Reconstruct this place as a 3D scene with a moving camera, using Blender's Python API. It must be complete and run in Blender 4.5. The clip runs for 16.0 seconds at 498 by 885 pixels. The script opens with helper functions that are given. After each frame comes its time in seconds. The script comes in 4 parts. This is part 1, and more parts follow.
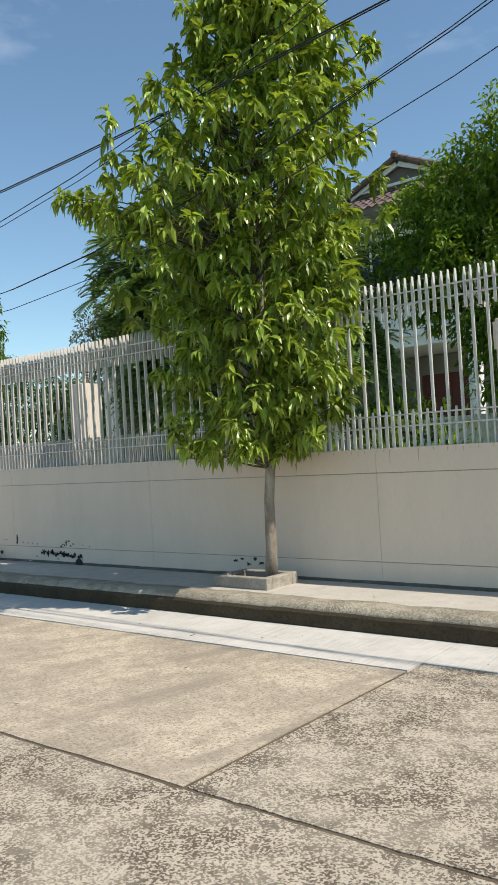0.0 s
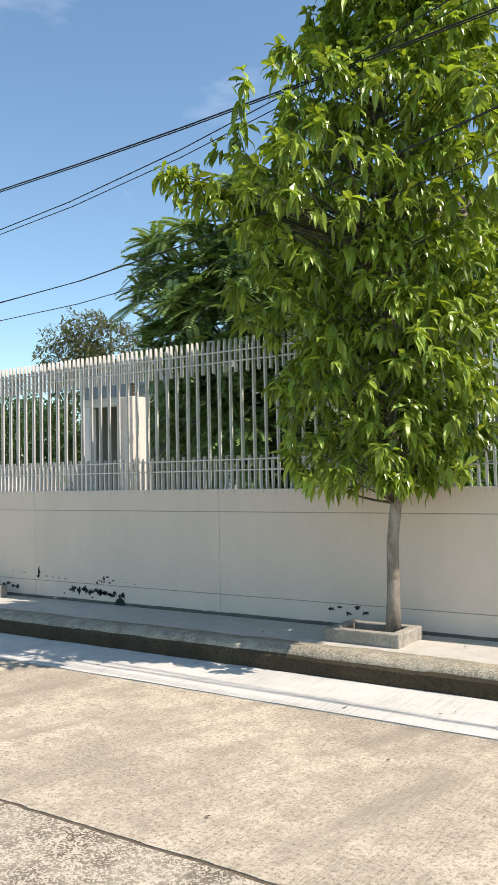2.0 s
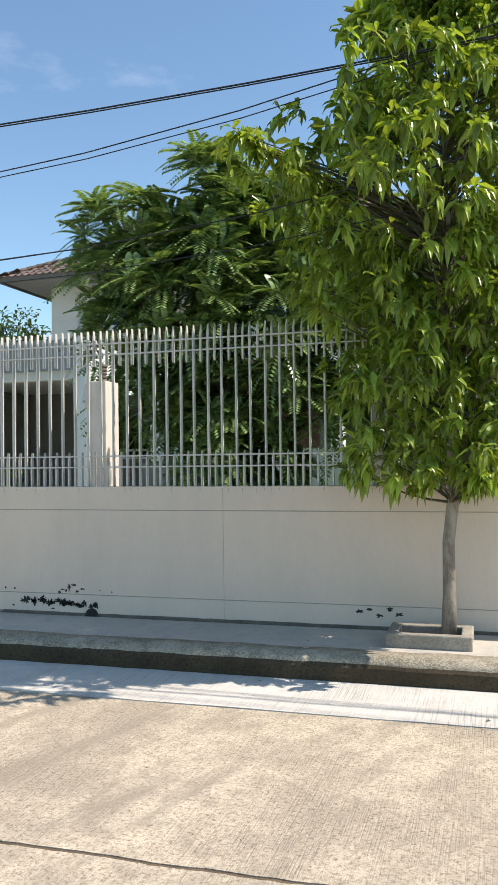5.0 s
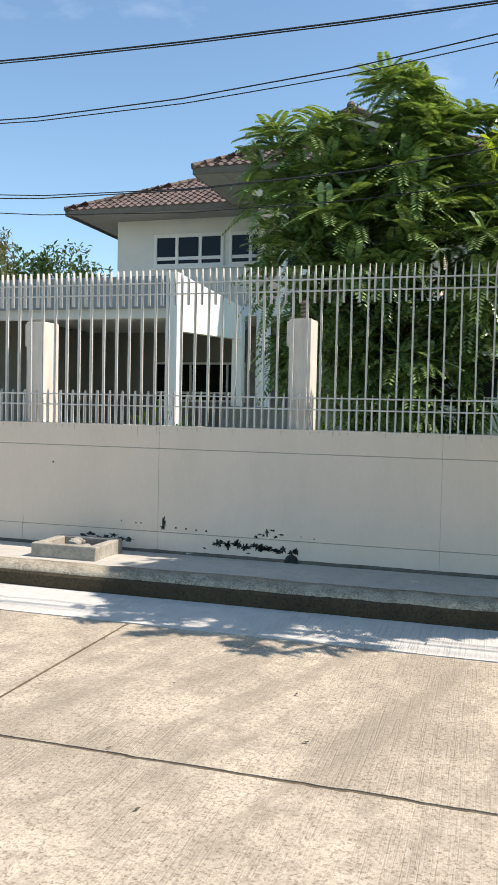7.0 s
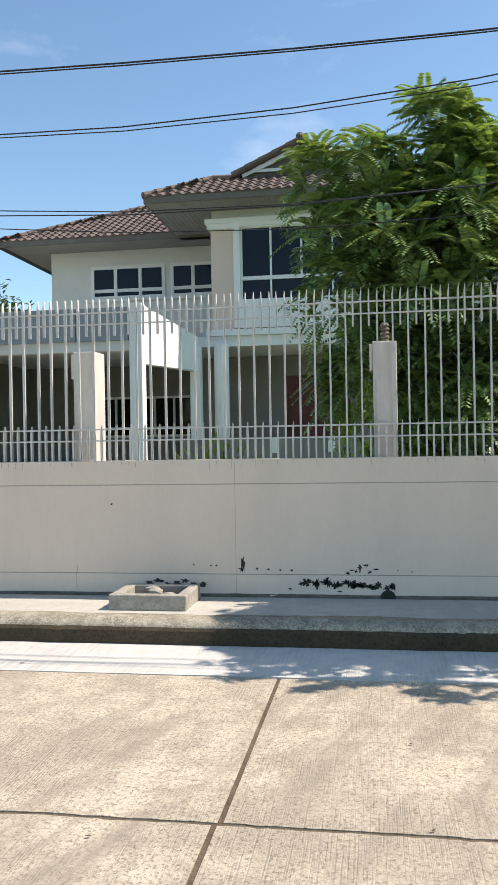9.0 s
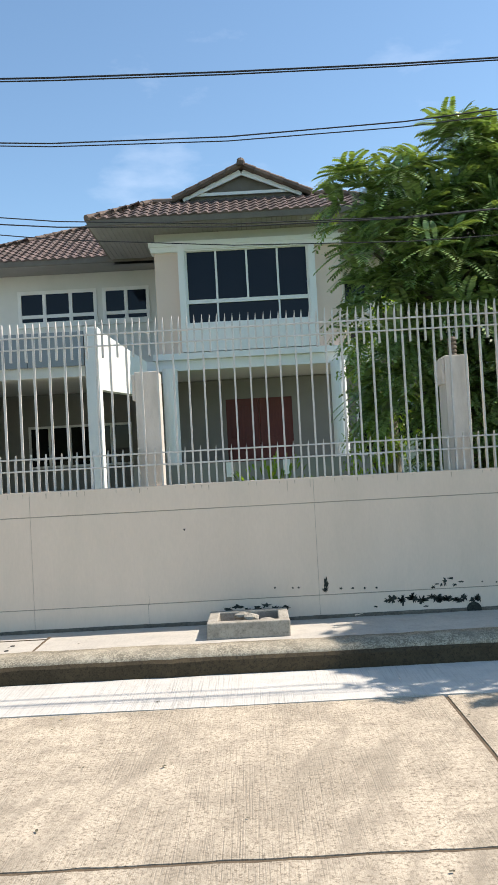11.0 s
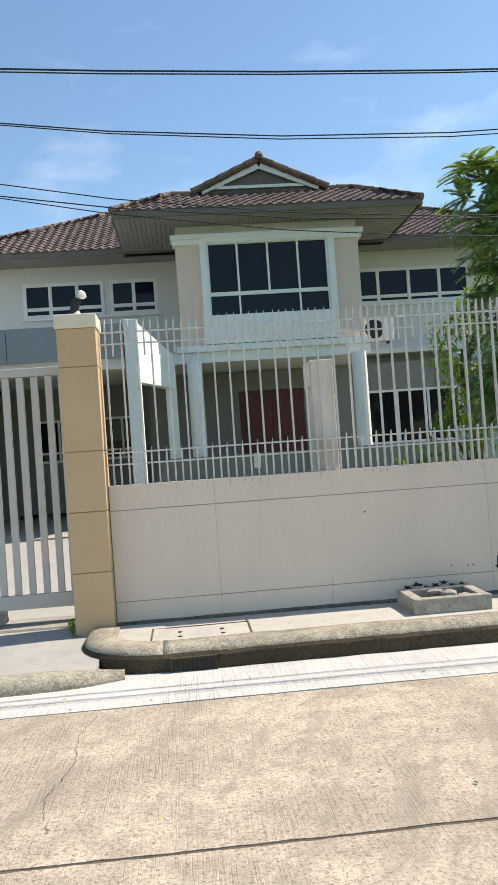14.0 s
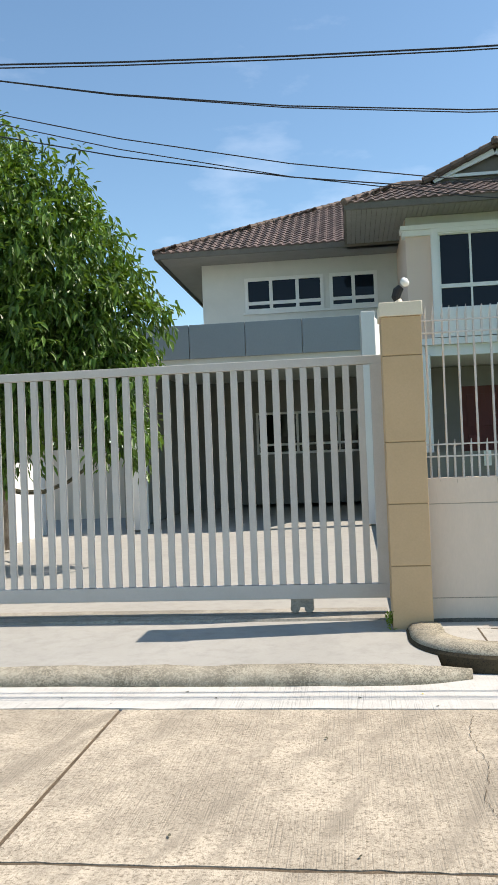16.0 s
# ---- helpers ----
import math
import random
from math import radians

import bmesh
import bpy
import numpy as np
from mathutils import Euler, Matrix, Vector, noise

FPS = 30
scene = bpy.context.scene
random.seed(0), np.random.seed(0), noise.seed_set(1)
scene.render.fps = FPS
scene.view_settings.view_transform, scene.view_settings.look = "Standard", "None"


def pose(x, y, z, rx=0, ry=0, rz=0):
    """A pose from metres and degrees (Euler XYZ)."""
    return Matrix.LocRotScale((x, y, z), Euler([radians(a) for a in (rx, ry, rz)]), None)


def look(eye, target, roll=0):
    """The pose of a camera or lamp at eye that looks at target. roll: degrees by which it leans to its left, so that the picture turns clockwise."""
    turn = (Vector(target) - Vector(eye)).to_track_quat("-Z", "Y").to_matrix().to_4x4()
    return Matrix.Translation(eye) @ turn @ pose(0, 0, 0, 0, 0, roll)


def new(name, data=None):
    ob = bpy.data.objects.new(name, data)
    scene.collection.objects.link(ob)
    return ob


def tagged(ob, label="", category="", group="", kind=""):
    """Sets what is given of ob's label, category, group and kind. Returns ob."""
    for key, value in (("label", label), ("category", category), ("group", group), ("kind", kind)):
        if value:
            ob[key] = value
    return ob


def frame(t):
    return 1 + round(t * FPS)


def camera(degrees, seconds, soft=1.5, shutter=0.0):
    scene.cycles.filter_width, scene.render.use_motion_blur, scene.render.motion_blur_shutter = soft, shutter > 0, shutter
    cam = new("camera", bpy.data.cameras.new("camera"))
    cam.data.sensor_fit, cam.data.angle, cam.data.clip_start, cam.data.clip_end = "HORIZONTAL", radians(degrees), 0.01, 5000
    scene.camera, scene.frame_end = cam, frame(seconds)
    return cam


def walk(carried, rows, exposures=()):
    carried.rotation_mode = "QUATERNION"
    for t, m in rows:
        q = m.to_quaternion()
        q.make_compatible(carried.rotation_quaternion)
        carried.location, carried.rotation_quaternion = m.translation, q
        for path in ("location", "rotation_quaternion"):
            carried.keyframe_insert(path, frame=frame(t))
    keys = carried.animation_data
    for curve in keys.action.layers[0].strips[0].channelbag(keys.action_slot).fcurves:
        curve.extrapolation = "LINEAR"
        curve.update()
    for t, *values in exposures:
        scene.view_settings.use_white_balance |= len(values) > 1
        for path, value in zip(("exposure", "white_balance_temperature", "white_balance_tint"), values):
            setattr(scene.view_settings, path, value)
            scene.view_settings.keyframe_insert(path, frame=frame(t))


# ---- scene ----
cam = camera(34.1, 16.0, 1.1)
METRES, EYE, TILT, LEAN, TURN = 13.2, 1.52, 0.0, 0.0, 38.1
PATH = [
    (0, (-0.07, 0.403, 1.36), (-1.335, 1.952, 1.381), -3.5),
    (0.5, (-0.479, 0.352, 1.387), (-1.711, 1.927, 1.448), -2.9),
    (1, (-0.965, 0.35, 1.345), (-2.094, 1.997, 1.456), -0.9),
    (1.5, (-1.467, 0.332, 1.349), (-2.588, 1.982, 1.492), -1.1),
    (2, (-1.991, 0.346, 1.411), (-3.107, 2.003, 1.499), -1.1),
    (2.5, (-2.476, 0.35, 1.395), (-3.608, 1.996, 1.484), -1.0),
    (3, (-2.967, 0.316, 1.379), (-4.12, 1.949, 1.442), -2.0),
    (3.5, (-3.297, 0.087, 1.45), (-4.209, 1.862, 1.326), -2.7),
    (3.7, (-3.448, 0.041, 1.485), (-4.343, 1.826, 1.372), -1.7),
    (5.8, (-4.835, -0.245, 1.545), (-5.271, 1.705, 1.626), -1.3),
    (6, (-5.015, -0.282, 1.54), (-5.497, 1.659, 1.559), -1.2),
    (6.3, (-5.35, -0.395, 1.548), (-5.885, 1.532, 1.497), -0.6),
    (6.5, (-5.573, -0.442, 1.545), (-6.142, 1.474, 1.482), 0.4),
    (7, (-6.116, -0.362, 1.507), (-6.696, 1.55, 1.418), 1.2),
    (7.5, (-6.577, -0.299, 1.492), (-7.052, 1.639, 1.361), -0.0),
    (8, (-7.011, -0.222, 1.479), (-7.42, 1.736, 1.437), -0.2),
    (8.5, (-7.431, -0.263, 1.476), (-7.778, 1.706, 1.462), -0.7),
    (9, (-7.865, -0.289, 1.475), (-8.178, 1.686, 1.469), -1.0),
    (9.5, (-8.314, -0.247, 1.472), (-8.61, 1.731, 1.473), -1.3),
    (9.7, (-8.492, -0.27, 1.455), (-8.775, 1.71, 1.452), -1.5),
    (11.8, (-10.107, -0.228, 1.484), (-9.976, 1.766, 1.558), -3.1),
    (12, (-10.223, -0.163, 1.503), (-10.079, 1.831, 1.564), -2.9),
    (12.5, (-10.545, -0.181, 1.495), (-10.354, 1.81, 1.467), -3.2),
    (13, (-10.918, -0.222, 1.507), (-10.863, 1.778, 1.485), -3.6),
    (13.5, (-11.337, -0.288, 1.497), (-11.284, 1.708, 1.609), -2.2),
    (14, (-11.711, -0.392, 1.512), (-11.548, 1.601, 1.538), -4.0),
    (14.5, (-12.053, -0.43, 1.525), (-11.803, 1.553, 1.611), -3.2),
    (15, (-12.41, -0.392, 1.548), (-12.277, 1.6, 1.672), -3.7),
    (15.5, (-12.736, -0.377, 1.548), (-12.807, 1.62, 1.628), -4.4),
    (15.6, (-12.796, -0.363, 1.548), (-12.907, 1.633, 1.621), -4.1),
    (16, (-12.972, -0.276, 1.542), (-13.219, 1.708, 1.579), -2.2),
]
walk(cam, [(t, look(eye, target, roll)) for t, eye, target, roll in PATH],
     [(0.0, 0.18, 6950, 13), (0.5, 0.40, 6950, 13), (1.5, 0.53, 6950, 15), (9.5, 0.56, 6950, 16), (12.0, 0.56, 6950, 15), (15.0, 0.48, 6950, 15), (16.0, 0.48, 6900, 14)])

# ---- world, sun, exposure ----
SUN_DIR = Vector((0.77, 0.115, 1.0)).normalized()      # towards the sun
world = bpy.data.worlds.new("sky")
scene.world = world
world.use_nodes = True
wn, wl = world.node_tree.nodes, world.node_tree.links
sky = wn.new("ShaderNodeTexSky")
sky.sky_type, sky.sun_disc = "NISHITA", False
sky.sun_elevation = math.asin(SUN_DIR.z)
sky.sun_rotation = math.atan2(SUN_DIR.x, SUN_DIR.y)
sky.air_density, sky.dust_density, sky.ozone_density = 1.0, 0.3, 1.6
tc = wn.new("ShaderNodeTexCoord")
mp = wn.new("ShaderNodeMapping")
mp.inputs["Scale"].default_value = (1.0, 1.0, 2.6)
cl = wn.new("ShaderNodeTexNoise")
cl.inputs["Scale"].default_value, cl.inputs["Detail"].default_value, cl.inputs["Roughness"].default_value = 2.3, 7.0, 0.55
cr = wn.new("ShaderNodeValToRGB")
cr.color_ramp.elements[0].position, cr.color_ramp.elements[1].position = 0.57, 0.92
cr.color_ramp.elements[0].color, cr.color_ramp.elements[1].color = (0, 0, 0, 1), (0.55, 0.55, 0.55, 1)
mx = wn.new("ShaderNodeMixRGB")
mx.inputs[2].default_value = (9.0, 9.6, 10.5, 1)
bg = wn["Background"]
wl.new(tc.outputs["Generated"], mp.inputs["Vector"])
wl.new(mp.outputs["Vector"], cl.inputs["Vector"])
wl.new(cl.outputs["Fac"], cr.inputs["Fac"])
wl.new(cr.outputs["Color"], mx.inputs["Fac"])
tint = wn.new("ShaderNodeVectorMath")
tint.operation = "MULTIPLY"
tint.inputs[1].default_value = (0.80, 0.975, 0.99)
wl.new(sky.outputs["Color"], tint.inputs[0])
wl.new(tint.outputs[0], mx.inputs[1])
wl.new(mx.outputs["Color"], bg.inputs["Color"])
bg.inputs["Strength"].default_value = 0.142
sun_data = bpy.data.lights.new("sun", "SUN")
sun_data.energy, sun_data.angle, sun_data.color = 4.7, radians(0.5), (1.0, 0.95, 0.87)
sun = new("sun", sun_data)
sun.matrix_world = look((0, 0, 30), Vector((0, 0, 30)) - SUN_DIR)
scene.view_settings.exposure = 0.42


# ---- materials ----
def ranged(n, l, src, a, b, lo=0.0, hi=1.0):
    r = n.new("ShaderNodeMapRange")
    for k, v in (("From Min", a), ("From Max", b), ("To Min", lo), ("To Max", hi)):
        r.inputs[k].default_value = v
    l.new(src, r.inputs["Value"])
    return r.outputs[0]


def blended(n, l, fac, a, b):
    x = n.new("ShaderNodeMixRGB")
    l.new(fac, x.inputs["Fac"])
    for s, v in ((1, a), (2, b)):
        if isinstance(v, tuple):
            x.inputs[s].default_value = (*v, 1)
        else:
            l.new(v, x.inputs[s])
    return x.outputs[0]


def texture(n, l, kind, scale, vec, detail=4.0, rough=0.6):
    t = n.new(kind)
    t.inputs["Scale"].default_value = scale
    if kind == "ShaderNodeTexNoise":
        t.inputs["Detail"].default_value, t.inputs["Roughness"].default_value = detail, rough
    l.new(vec, t.inputs["Vector"])
    return t


def material(name, base, rough=0.7, var=0.12, scale=3.0, fine=60.0, bump=0.15, metal=0.0, dirt=None, dirt_amount=0.0,
             dirt_scale=1.2, spec=0.4, island=0.0, translucent=0.0, stretch=(1, 1, 1), dist=0.004):
    """A surface with variation at two scales, fine relief and optional dirt."""
    m = bpy.data.materials.new(name)
    m.use_nodes = True
    n, l = m.node_tree.nodes, m.node_tree.links
    p = n["Principled BSDF"]
    geo = n.new("ShaderNodeNewGeometry")
    mapp = n.new("ShaderNodeMapping")
    mapp.inputs["Scale"].default_value = stretch
    l.new(geo.outputs["Position"], mapp.inputs["Vector"])
    vec = mapp.outputs["Vector"]
    big, small = texture(n, l, "ShaderNodeTexNoise", scale, vec, 5), texture(n, l, "ShaderNodeTexNoise", fine, vec)
    add = n.new("ShaderNodeMath")
    l.new(big.outputs["Fac"], add.inputs[0])
    l.new(small.outputs["Fac"], add.inputs[1])
    scl = n.new("ShaderNodeVectorMath")
    scl.operation = "SCALE"
    scl.inputs[0].default_value = base
    l.new(ranged(n, l, add.outputs[0], 0.6, 1.4, 1 - var * 1.5, 1 + var * 1.5), scl.inputs["Scale"])
    out = scl.outputs[0]
    if island:
        hs = n.new("ShaderNodeHueSaturation")
        l.new(ranged(n, l, geo.outputs["Random Per Island"], 0, 1, 1 - island, 1 + island), hs.inputs["Value"])
        l.new(out, hs.inputs["Color"])
        out = hs.outputs[0]
    if dirt:
        dn = texture(n, l, "ShaderNodeTexNoise", dirt_scale, vec, 8, 0.65)
        out = blended(n, l, ranged(n, l, dn.outputs["Fac"], 0.45, 0.72, 0, dirt_amount), out, dirt)
    l.new(out, p.inputs["Base Color"])
    p.inputs["Roughness"].default_value, p.inputs["Metallic"].default_value = rough, metal
    p.inputs["Specular IOR Level"].default_value = spec
    if bump:
        b = n.new("ShaderNodeBump")
        b.inputs["Strength"].default_value, b.inputs["Distance"].default_value = bump, dist
        l.new(small.outputs["Fac"], b.inputs["Height"])
        l.new(b.outputs[0], p.inputs["Normal"])
    if translucent:
        tr = n.new("ShaderNodeBsdfTranslucent")
        ms = n.new("ShaderNodeMixShader")
        bright = n.new("ShaderNodeVectorMath")
        bright.operation = "MULTIPLY"
        bright.inputs[1].default_value = (1.8, 1.6, 0.6)
        l.new(out, bright.inputs[0])
        l.new(bright.outputs[0], tr.inputs["Color"])
        ms.inputs["Fac"].default_value = translucent
        l.new(p.outputs[0], ms.inputs[1])
        l.new(tr.outputs[0], ms.inputs[2])
        l.new(ms.outputs[0], n["Material Output"].inputs["Surface"])
    return m


def concrete(name, light, dark, speck=0.5, broom=0.0, stain=0.35, ratio=0.5, angle=0.0, bump=0.6, streak=0.0, gravel=0.0):
    """Worn road concrete: stains, exposed grains and broom lines."""
    m = bpy.data.materials.new(name)
    m.use_nodes = True
    n, l = m.node_tree.nodes, m.node_tree.links
    p = n["Principled BSDF"]
    pos = n.new("ShaderNodeNewGeometry").outputs["Position"]
    wide = texture(n, l, "ShaderNodeTexNoise", 1.3, pos, 8, 0.65).outputs["Fac"]
    mid = texture(n, l, "ShaderNodeTexNoise", 7.0, pos, 6, 0.7).outputs["Fac"]
    fine = texture(n, l, "ShaderNodeTexNoise", 48.0, pos, 5, 0.85).outputs["Fac"]
    spots = texture(n, l, "ShaderNodeTexNoise", 22.0, pos, 6, 0.8).outputs["Fac"]
    vor = texture(n, l, "ShaderNodeTexVoronoi", 75.0, pos).outputs["Distance"]
    col = blended(n, l, ranged(n, l, wide, 0.42, 0.62, 0, stain), light, tuple(c * ratio for c in light))
    col = blended(n, l, ranged(n, l, mid, 0.46, 0.64, 0, stain), col, tuple(c * 0.62 for c in light))
    col = blended(n, l, ranged(n, l, fine, 0.5, 0.62, 0, speck), col, dark)
    col = blended(n, l, ranged(n, l, spots, 0.53, 0.66, 0, speck), col, tuple((c + d) * 0.5 for c, d in zip(light, dark)))
    col = blended(n, l, ranged(n, l, vor, 0.0, 0.32, speck * 0.55, 0), col, tuple(min(c * 1.35, 0.85) for c in light))
    pores = n.new("ShaderNodeSeparateColor")
    l.new(texture(n, l, "ShaderNodeTexVoronoi", 105.0, pos).outputs["Color"], pores.inputs["Color"])
    col = blended(n, l, ranged(n, l, pores.outputs[1], 0.10, 0.02, 0, speck * 0.55), col, dark)
    height = fine
    if gravel:
        dense = ranged(n, l, texture(n, l, "ShaderNodeTexNoise", 2.6, pos, 5, 0.6).outputs["Fac"], 0.38, 0.60, 0.5, 1.0)
        mask = n.new("ShaderNodeMath")
        mask.operation = "MULTIPLY"
        stones = n.new("ShaderNodeSeparateColor")
        l.new(texture(n, l, "ShaderNodeTexVoronoi", 120.0, pos).outputs["Color"], stones.inputs["Color"])
        grit = n.new("ShaderNodeMath")
        l.new(stones.outputs[0], grit.inputs[0])
        l.new(ranged(n, l, mid, 0.35, 0.65, -0.3, 0.3), grit.inputs[1])
        l.new(ranged(n, l, grit.outputs[0], 0.42, 0.56, 0, gravel), mask.inputs[0])
        l.new(dense, mask.inputs[1])
        col = blended(n, l, mask.outputs[0], col, dark)
    if streak:
        mp3 = n.new("ShaderNodeMapping")
        mp3.vector_type = "TEXTURE"
        mp3.inputs["Rotation"].default_value = (0, 0, radians(-19))
        mp3.inputs["Scale"].default_value = (0.24, 1.9, 1)
        l.new(pos, mp3.inputs["Vector"])
        bands = texture(n, l, "ShaderNodeTexNoise", 1.0, mp3.outputs[0], 4).outputs["Fac"]
        col = blended(n, l, ranged(n, l, bands, 0.5, 0.68, 0, streak), col, tuple(c * 0.45 for c in light))
    if broom:
        mp2 = n.new("ShaderNodeMapping")
        mp2.inputs["Rotation"].default_value = (0, 0, radians(angle))
        mp2.inputs["Scale"].default_value = (95, 2.2, 1)
        l.new(pos, mp2.inputs["Vector"])
        lines = texture(n, l, "ShaderNodeTexNoise", 1.0, mp2.outputs[0], 2).outputs["Fac"]
        mul = n.new("ShaderNodeMath")
        mul.operation = "MULTIPLY"
        l.new(ranged(n, l, lines, 0.5, 0.66, 0, broom), mul.inputs[0])
        l.new(ranged(n, l, wide, 0.4, 0.6, 0.2, 1), mul.inputs[1])
        col = blended(n, l, mul.outputs[0], col, tuple(c * 0.5 for c in light))
        sub = n.new("ShaderNodeMath")
        sub.operation = "SUBTRACT"
        l.new(height, sub.inputs[0])
        l.new(mul.outputs[0], sub.inputs[1])
        height = sub.outputs[0]
    l.new(col, p.inputs["Base Color"])
    p.inputs["Roughness"].default_value, p.inputs["Specular IOR Level"].default_value = 0.9, 0.2
    b = n.new("ShaderNodeBump")
    b.inputs["Strength"].default_value, b.inputs["Distance"].default_value = bump, 0.006
    l.new(height, b.inputs["Height"])
    l.new(b.outputs[0], p.inputs["Normal"])
    return m


def glass(name, tint=(0.02, 0.03, 0.05), rough=0.03):
    """Dark window glass that mirrors the sky."""
    m = bpy.data.materials.new(name)
    m.use_nodes = True
    p = m.node_tree.nodes["Principled BSDF"]
    p.inputs["Base Color"].default_value = (*tint, 1)
    p.inputs["Roughness"].default_value, p.inputs["Specular IOR Level"].default_value = rough, 0.2
    return m


M_SLAB = concrete("road_concrete_smooth", (0.57, 0.49, 0.375), (0.11, 0.085, 0.055), 0.8, 0.5, 0.85, 0.6, streak=0.75)
M_SLAB_ROUGH = concrete("road_concrete_exposed", (0.55, 0.485, 0.38), (0.07, 0.052, 0.034), 0.35, 0.0, 0.4, 0.7, bump=1.0, gravel=0.85)
M_GUTTER = concrete("gutter_concrete", (0.58, 0.56, 0.51), (0.3, 0.28, 0.25), 0.15, 0.5, 0.3, 0.75)
M_KERB = concrete("kerb_concrete", (0.46, 0.415, 0.32), (0.09, 0.08, 0.055), 0.3, 0.0, 0.5, 0.6, bump=1.0, gravel=0.6)
# Far darker than the kerb top: moss plus the side's shade in the colour.
M_KERB_FACE = concrete("kerb_face_moss_and_shade", (0.085, 0.066, 0.04), (0.02, 0.018, 0.014), 0.7, 0.0, 0.6, 0.5, bump=0.8)
M_PATH = concrete("footpath_cement", (0.50, 0.47, 0.41), (0.2, 0.18, 0.15), 0.2, 0.15, 0.35, 0.7)
M_DRIVE = concrete("driveway_cement", (0.38, 0.365, 0.325), (0.22, 0.24, 0.2), 0.1, 0.0, 0.3, 0.75, bump=0.2)
M_BOX = concrete("tree_box_cement", (0.40, 0.37, 0.31), (0.06, 0.055, 0.045), 0.4, 0.0, 0.8, 0.55)
M_JOINT = material("joint_dirt", (0.11, 0.08, 0.05), 0.95, 0.4, 9, 80, 0.5)
M_WALL = material("boundary_wall_paint", (0.71, 0.59, 0.48), 0.8, 0.035, 1.3, 40, 0.25, dirt=(0.50, 0.45, 0.36), dirt_amount=0.28, dirt_scale=0.9, dist=0.002, stretch=(2, 2, 0.6))
M_DRIP = material("wall_drip_stain", (0.47, 0.39, 0.30), 0.9, 0.15)
M_GROOVE = material("wall_groove", (0.34, 0.30, 0.24), 0.9, 0.2)
M_PLINTH = material("wall_foot_dark", (0.13, 0.115, 0.09), 0.9, 0.4, 6, 60, 0.5)
M_CHIP = material("bare_mouldy_plaster", (0.035, 0.04, 0.033), 0.95, 0.6, 25, 120, 0.6)
M_FENCE = material("fence_grey_white_paint", (0.60, 0.57, 0.53), 0.45, 0.08, 6, 80, 0.1, dirt=(0.3, 0.27, 0.22), dirt_amount=0.3, dirt_scale=7)
M_PIER = material("pier_paint", (0.66, 0.61, 0.55), 0.8, 0.06, 4, 60, 0.2, dirt=(0.35, 0.31, 0.26), dirt_amount=0.35, dirt_scale=3, stretch=(3, 3, 0.7))
M_TAN = material("gate_pillar_tan_paint", (0.56, 0.39, 0.225), 0.75, 0.05, 2, 60, 0.2, dirt=(0.4, 0.28, 0.13), dirt_amount=0.3)
M_TAN_D = material("tan_groove", (0.36, 0.25, 0.13), 0.9, 0.1)
M_CAP = material("pillar_cap_paint", (0.70, 0.62, 0.48), 0.7, 0.05)
M_GATE = material("gate_grey_white_paint", (0.56, 0.52, 0.475), 0.5, 0.05, 3, 90, 0.08, dirt=(0.4, 0.36, 0.3), dirt_amount=0.2, dirt_scale=4)
M_WHITE = material("white_house_paint", (0.78, 0.77, 0.73), 0.75, 0.03, 1.5, 50, 0.15, dirt=(0.55, 0.55, 0.52), dirt_amount=0.25, dirt_scale=1.5, stretch=(2, 2, 0.6))
M_HOUSE = material("pale_house_paint", (0.66, 0.65, 0.60), 0.8, 0.04, 1.0, 50, 0.15, dirt=(0.45, 0.46, 0.43), dirt_amount=0.25, dirt_scale=1.2)
M_CREAM = material("beige_house_paint", (0.70, 0.54, 0.44), 0.8, 0.03, 1.0, 50, 0.15)
M_SOFFIT = material("soffit_board", (0.26, 0.25, 0.225), 0.8, 0.08)
M_FASCIA = material("grey_fascia_panel", (0.25, 0.28, 0.295), 0.6, 0.06, 1.0, 40, 0.05)
M_EAVE = material("eave_board", (0.15, 0.13, 0.105), 0.8, 0.15, 5, 60, 0.2)
M_ROOF = material("roof_clay_tile", (0.115, 0.08, 0.07), 0.75, 0.3, 2.5, 50, 0.4, island=0.3, dirt=(0.07, 0.06, 0.05), dirt_amount=0.6, dirt_scale=2.0)
M_RIDGE = material("ridge_tile", (0.12, 0.085, 0.065), 0.8, 0.3, 4, 50, 0.4, island=0.3)
M_DOOR = material("red_brown_door_wood", (0.12, 0.028, 0.02), 0.5, 0.15, 4, 50, 0.2, stretch=(6, 6, 0.8))
M_GLASS = glass("window_glass", (0.008, 0.012, 0.02))
M_GLASS_DIM = glass("ground_window_glass", (0.012, 0.012, 0.012))
# Shade of the porch and garage is put into this dark wall colour.
M_SHADEWALL = material("porch_wall_shade_tone", (0.23, 0.22, 0.19), 0.85, 0.06)
M_BARK = material("bark", (0.24, 0.20, 0.155), 0.9, 0.3, 9, 70, 0.7, dirt=(0.5, 0.48, 0.42), dirt_amount=0.6, dirt_scale=9, stretch=(1, 1, 0.4), dist=0.01)
M_TWIG = material("twig_bark", (0.10, 0.09, 0.055), 0.9, 0.3)
M_LEAF = material("broad_leaf", (0.21, 0.295, 0.045), 0.34, 0.12, 2, 30, 0.1, island=0.5, translucent=0.3, spec=0.5)
M_LEAF_P = material("pinnate_leaf", (0.18, 0.28, 0.10), 0.32, 0.12, 2, 30, 0.1, island=0.45, translucent=0.22, spec=0.5)
M_LEAF_S = material("small_leaf", (0.145, 0.245, 0.03), 0.45, 0.12, 2, 30, 0.1, island=0.45, translucent=0.35, spec=0.4)
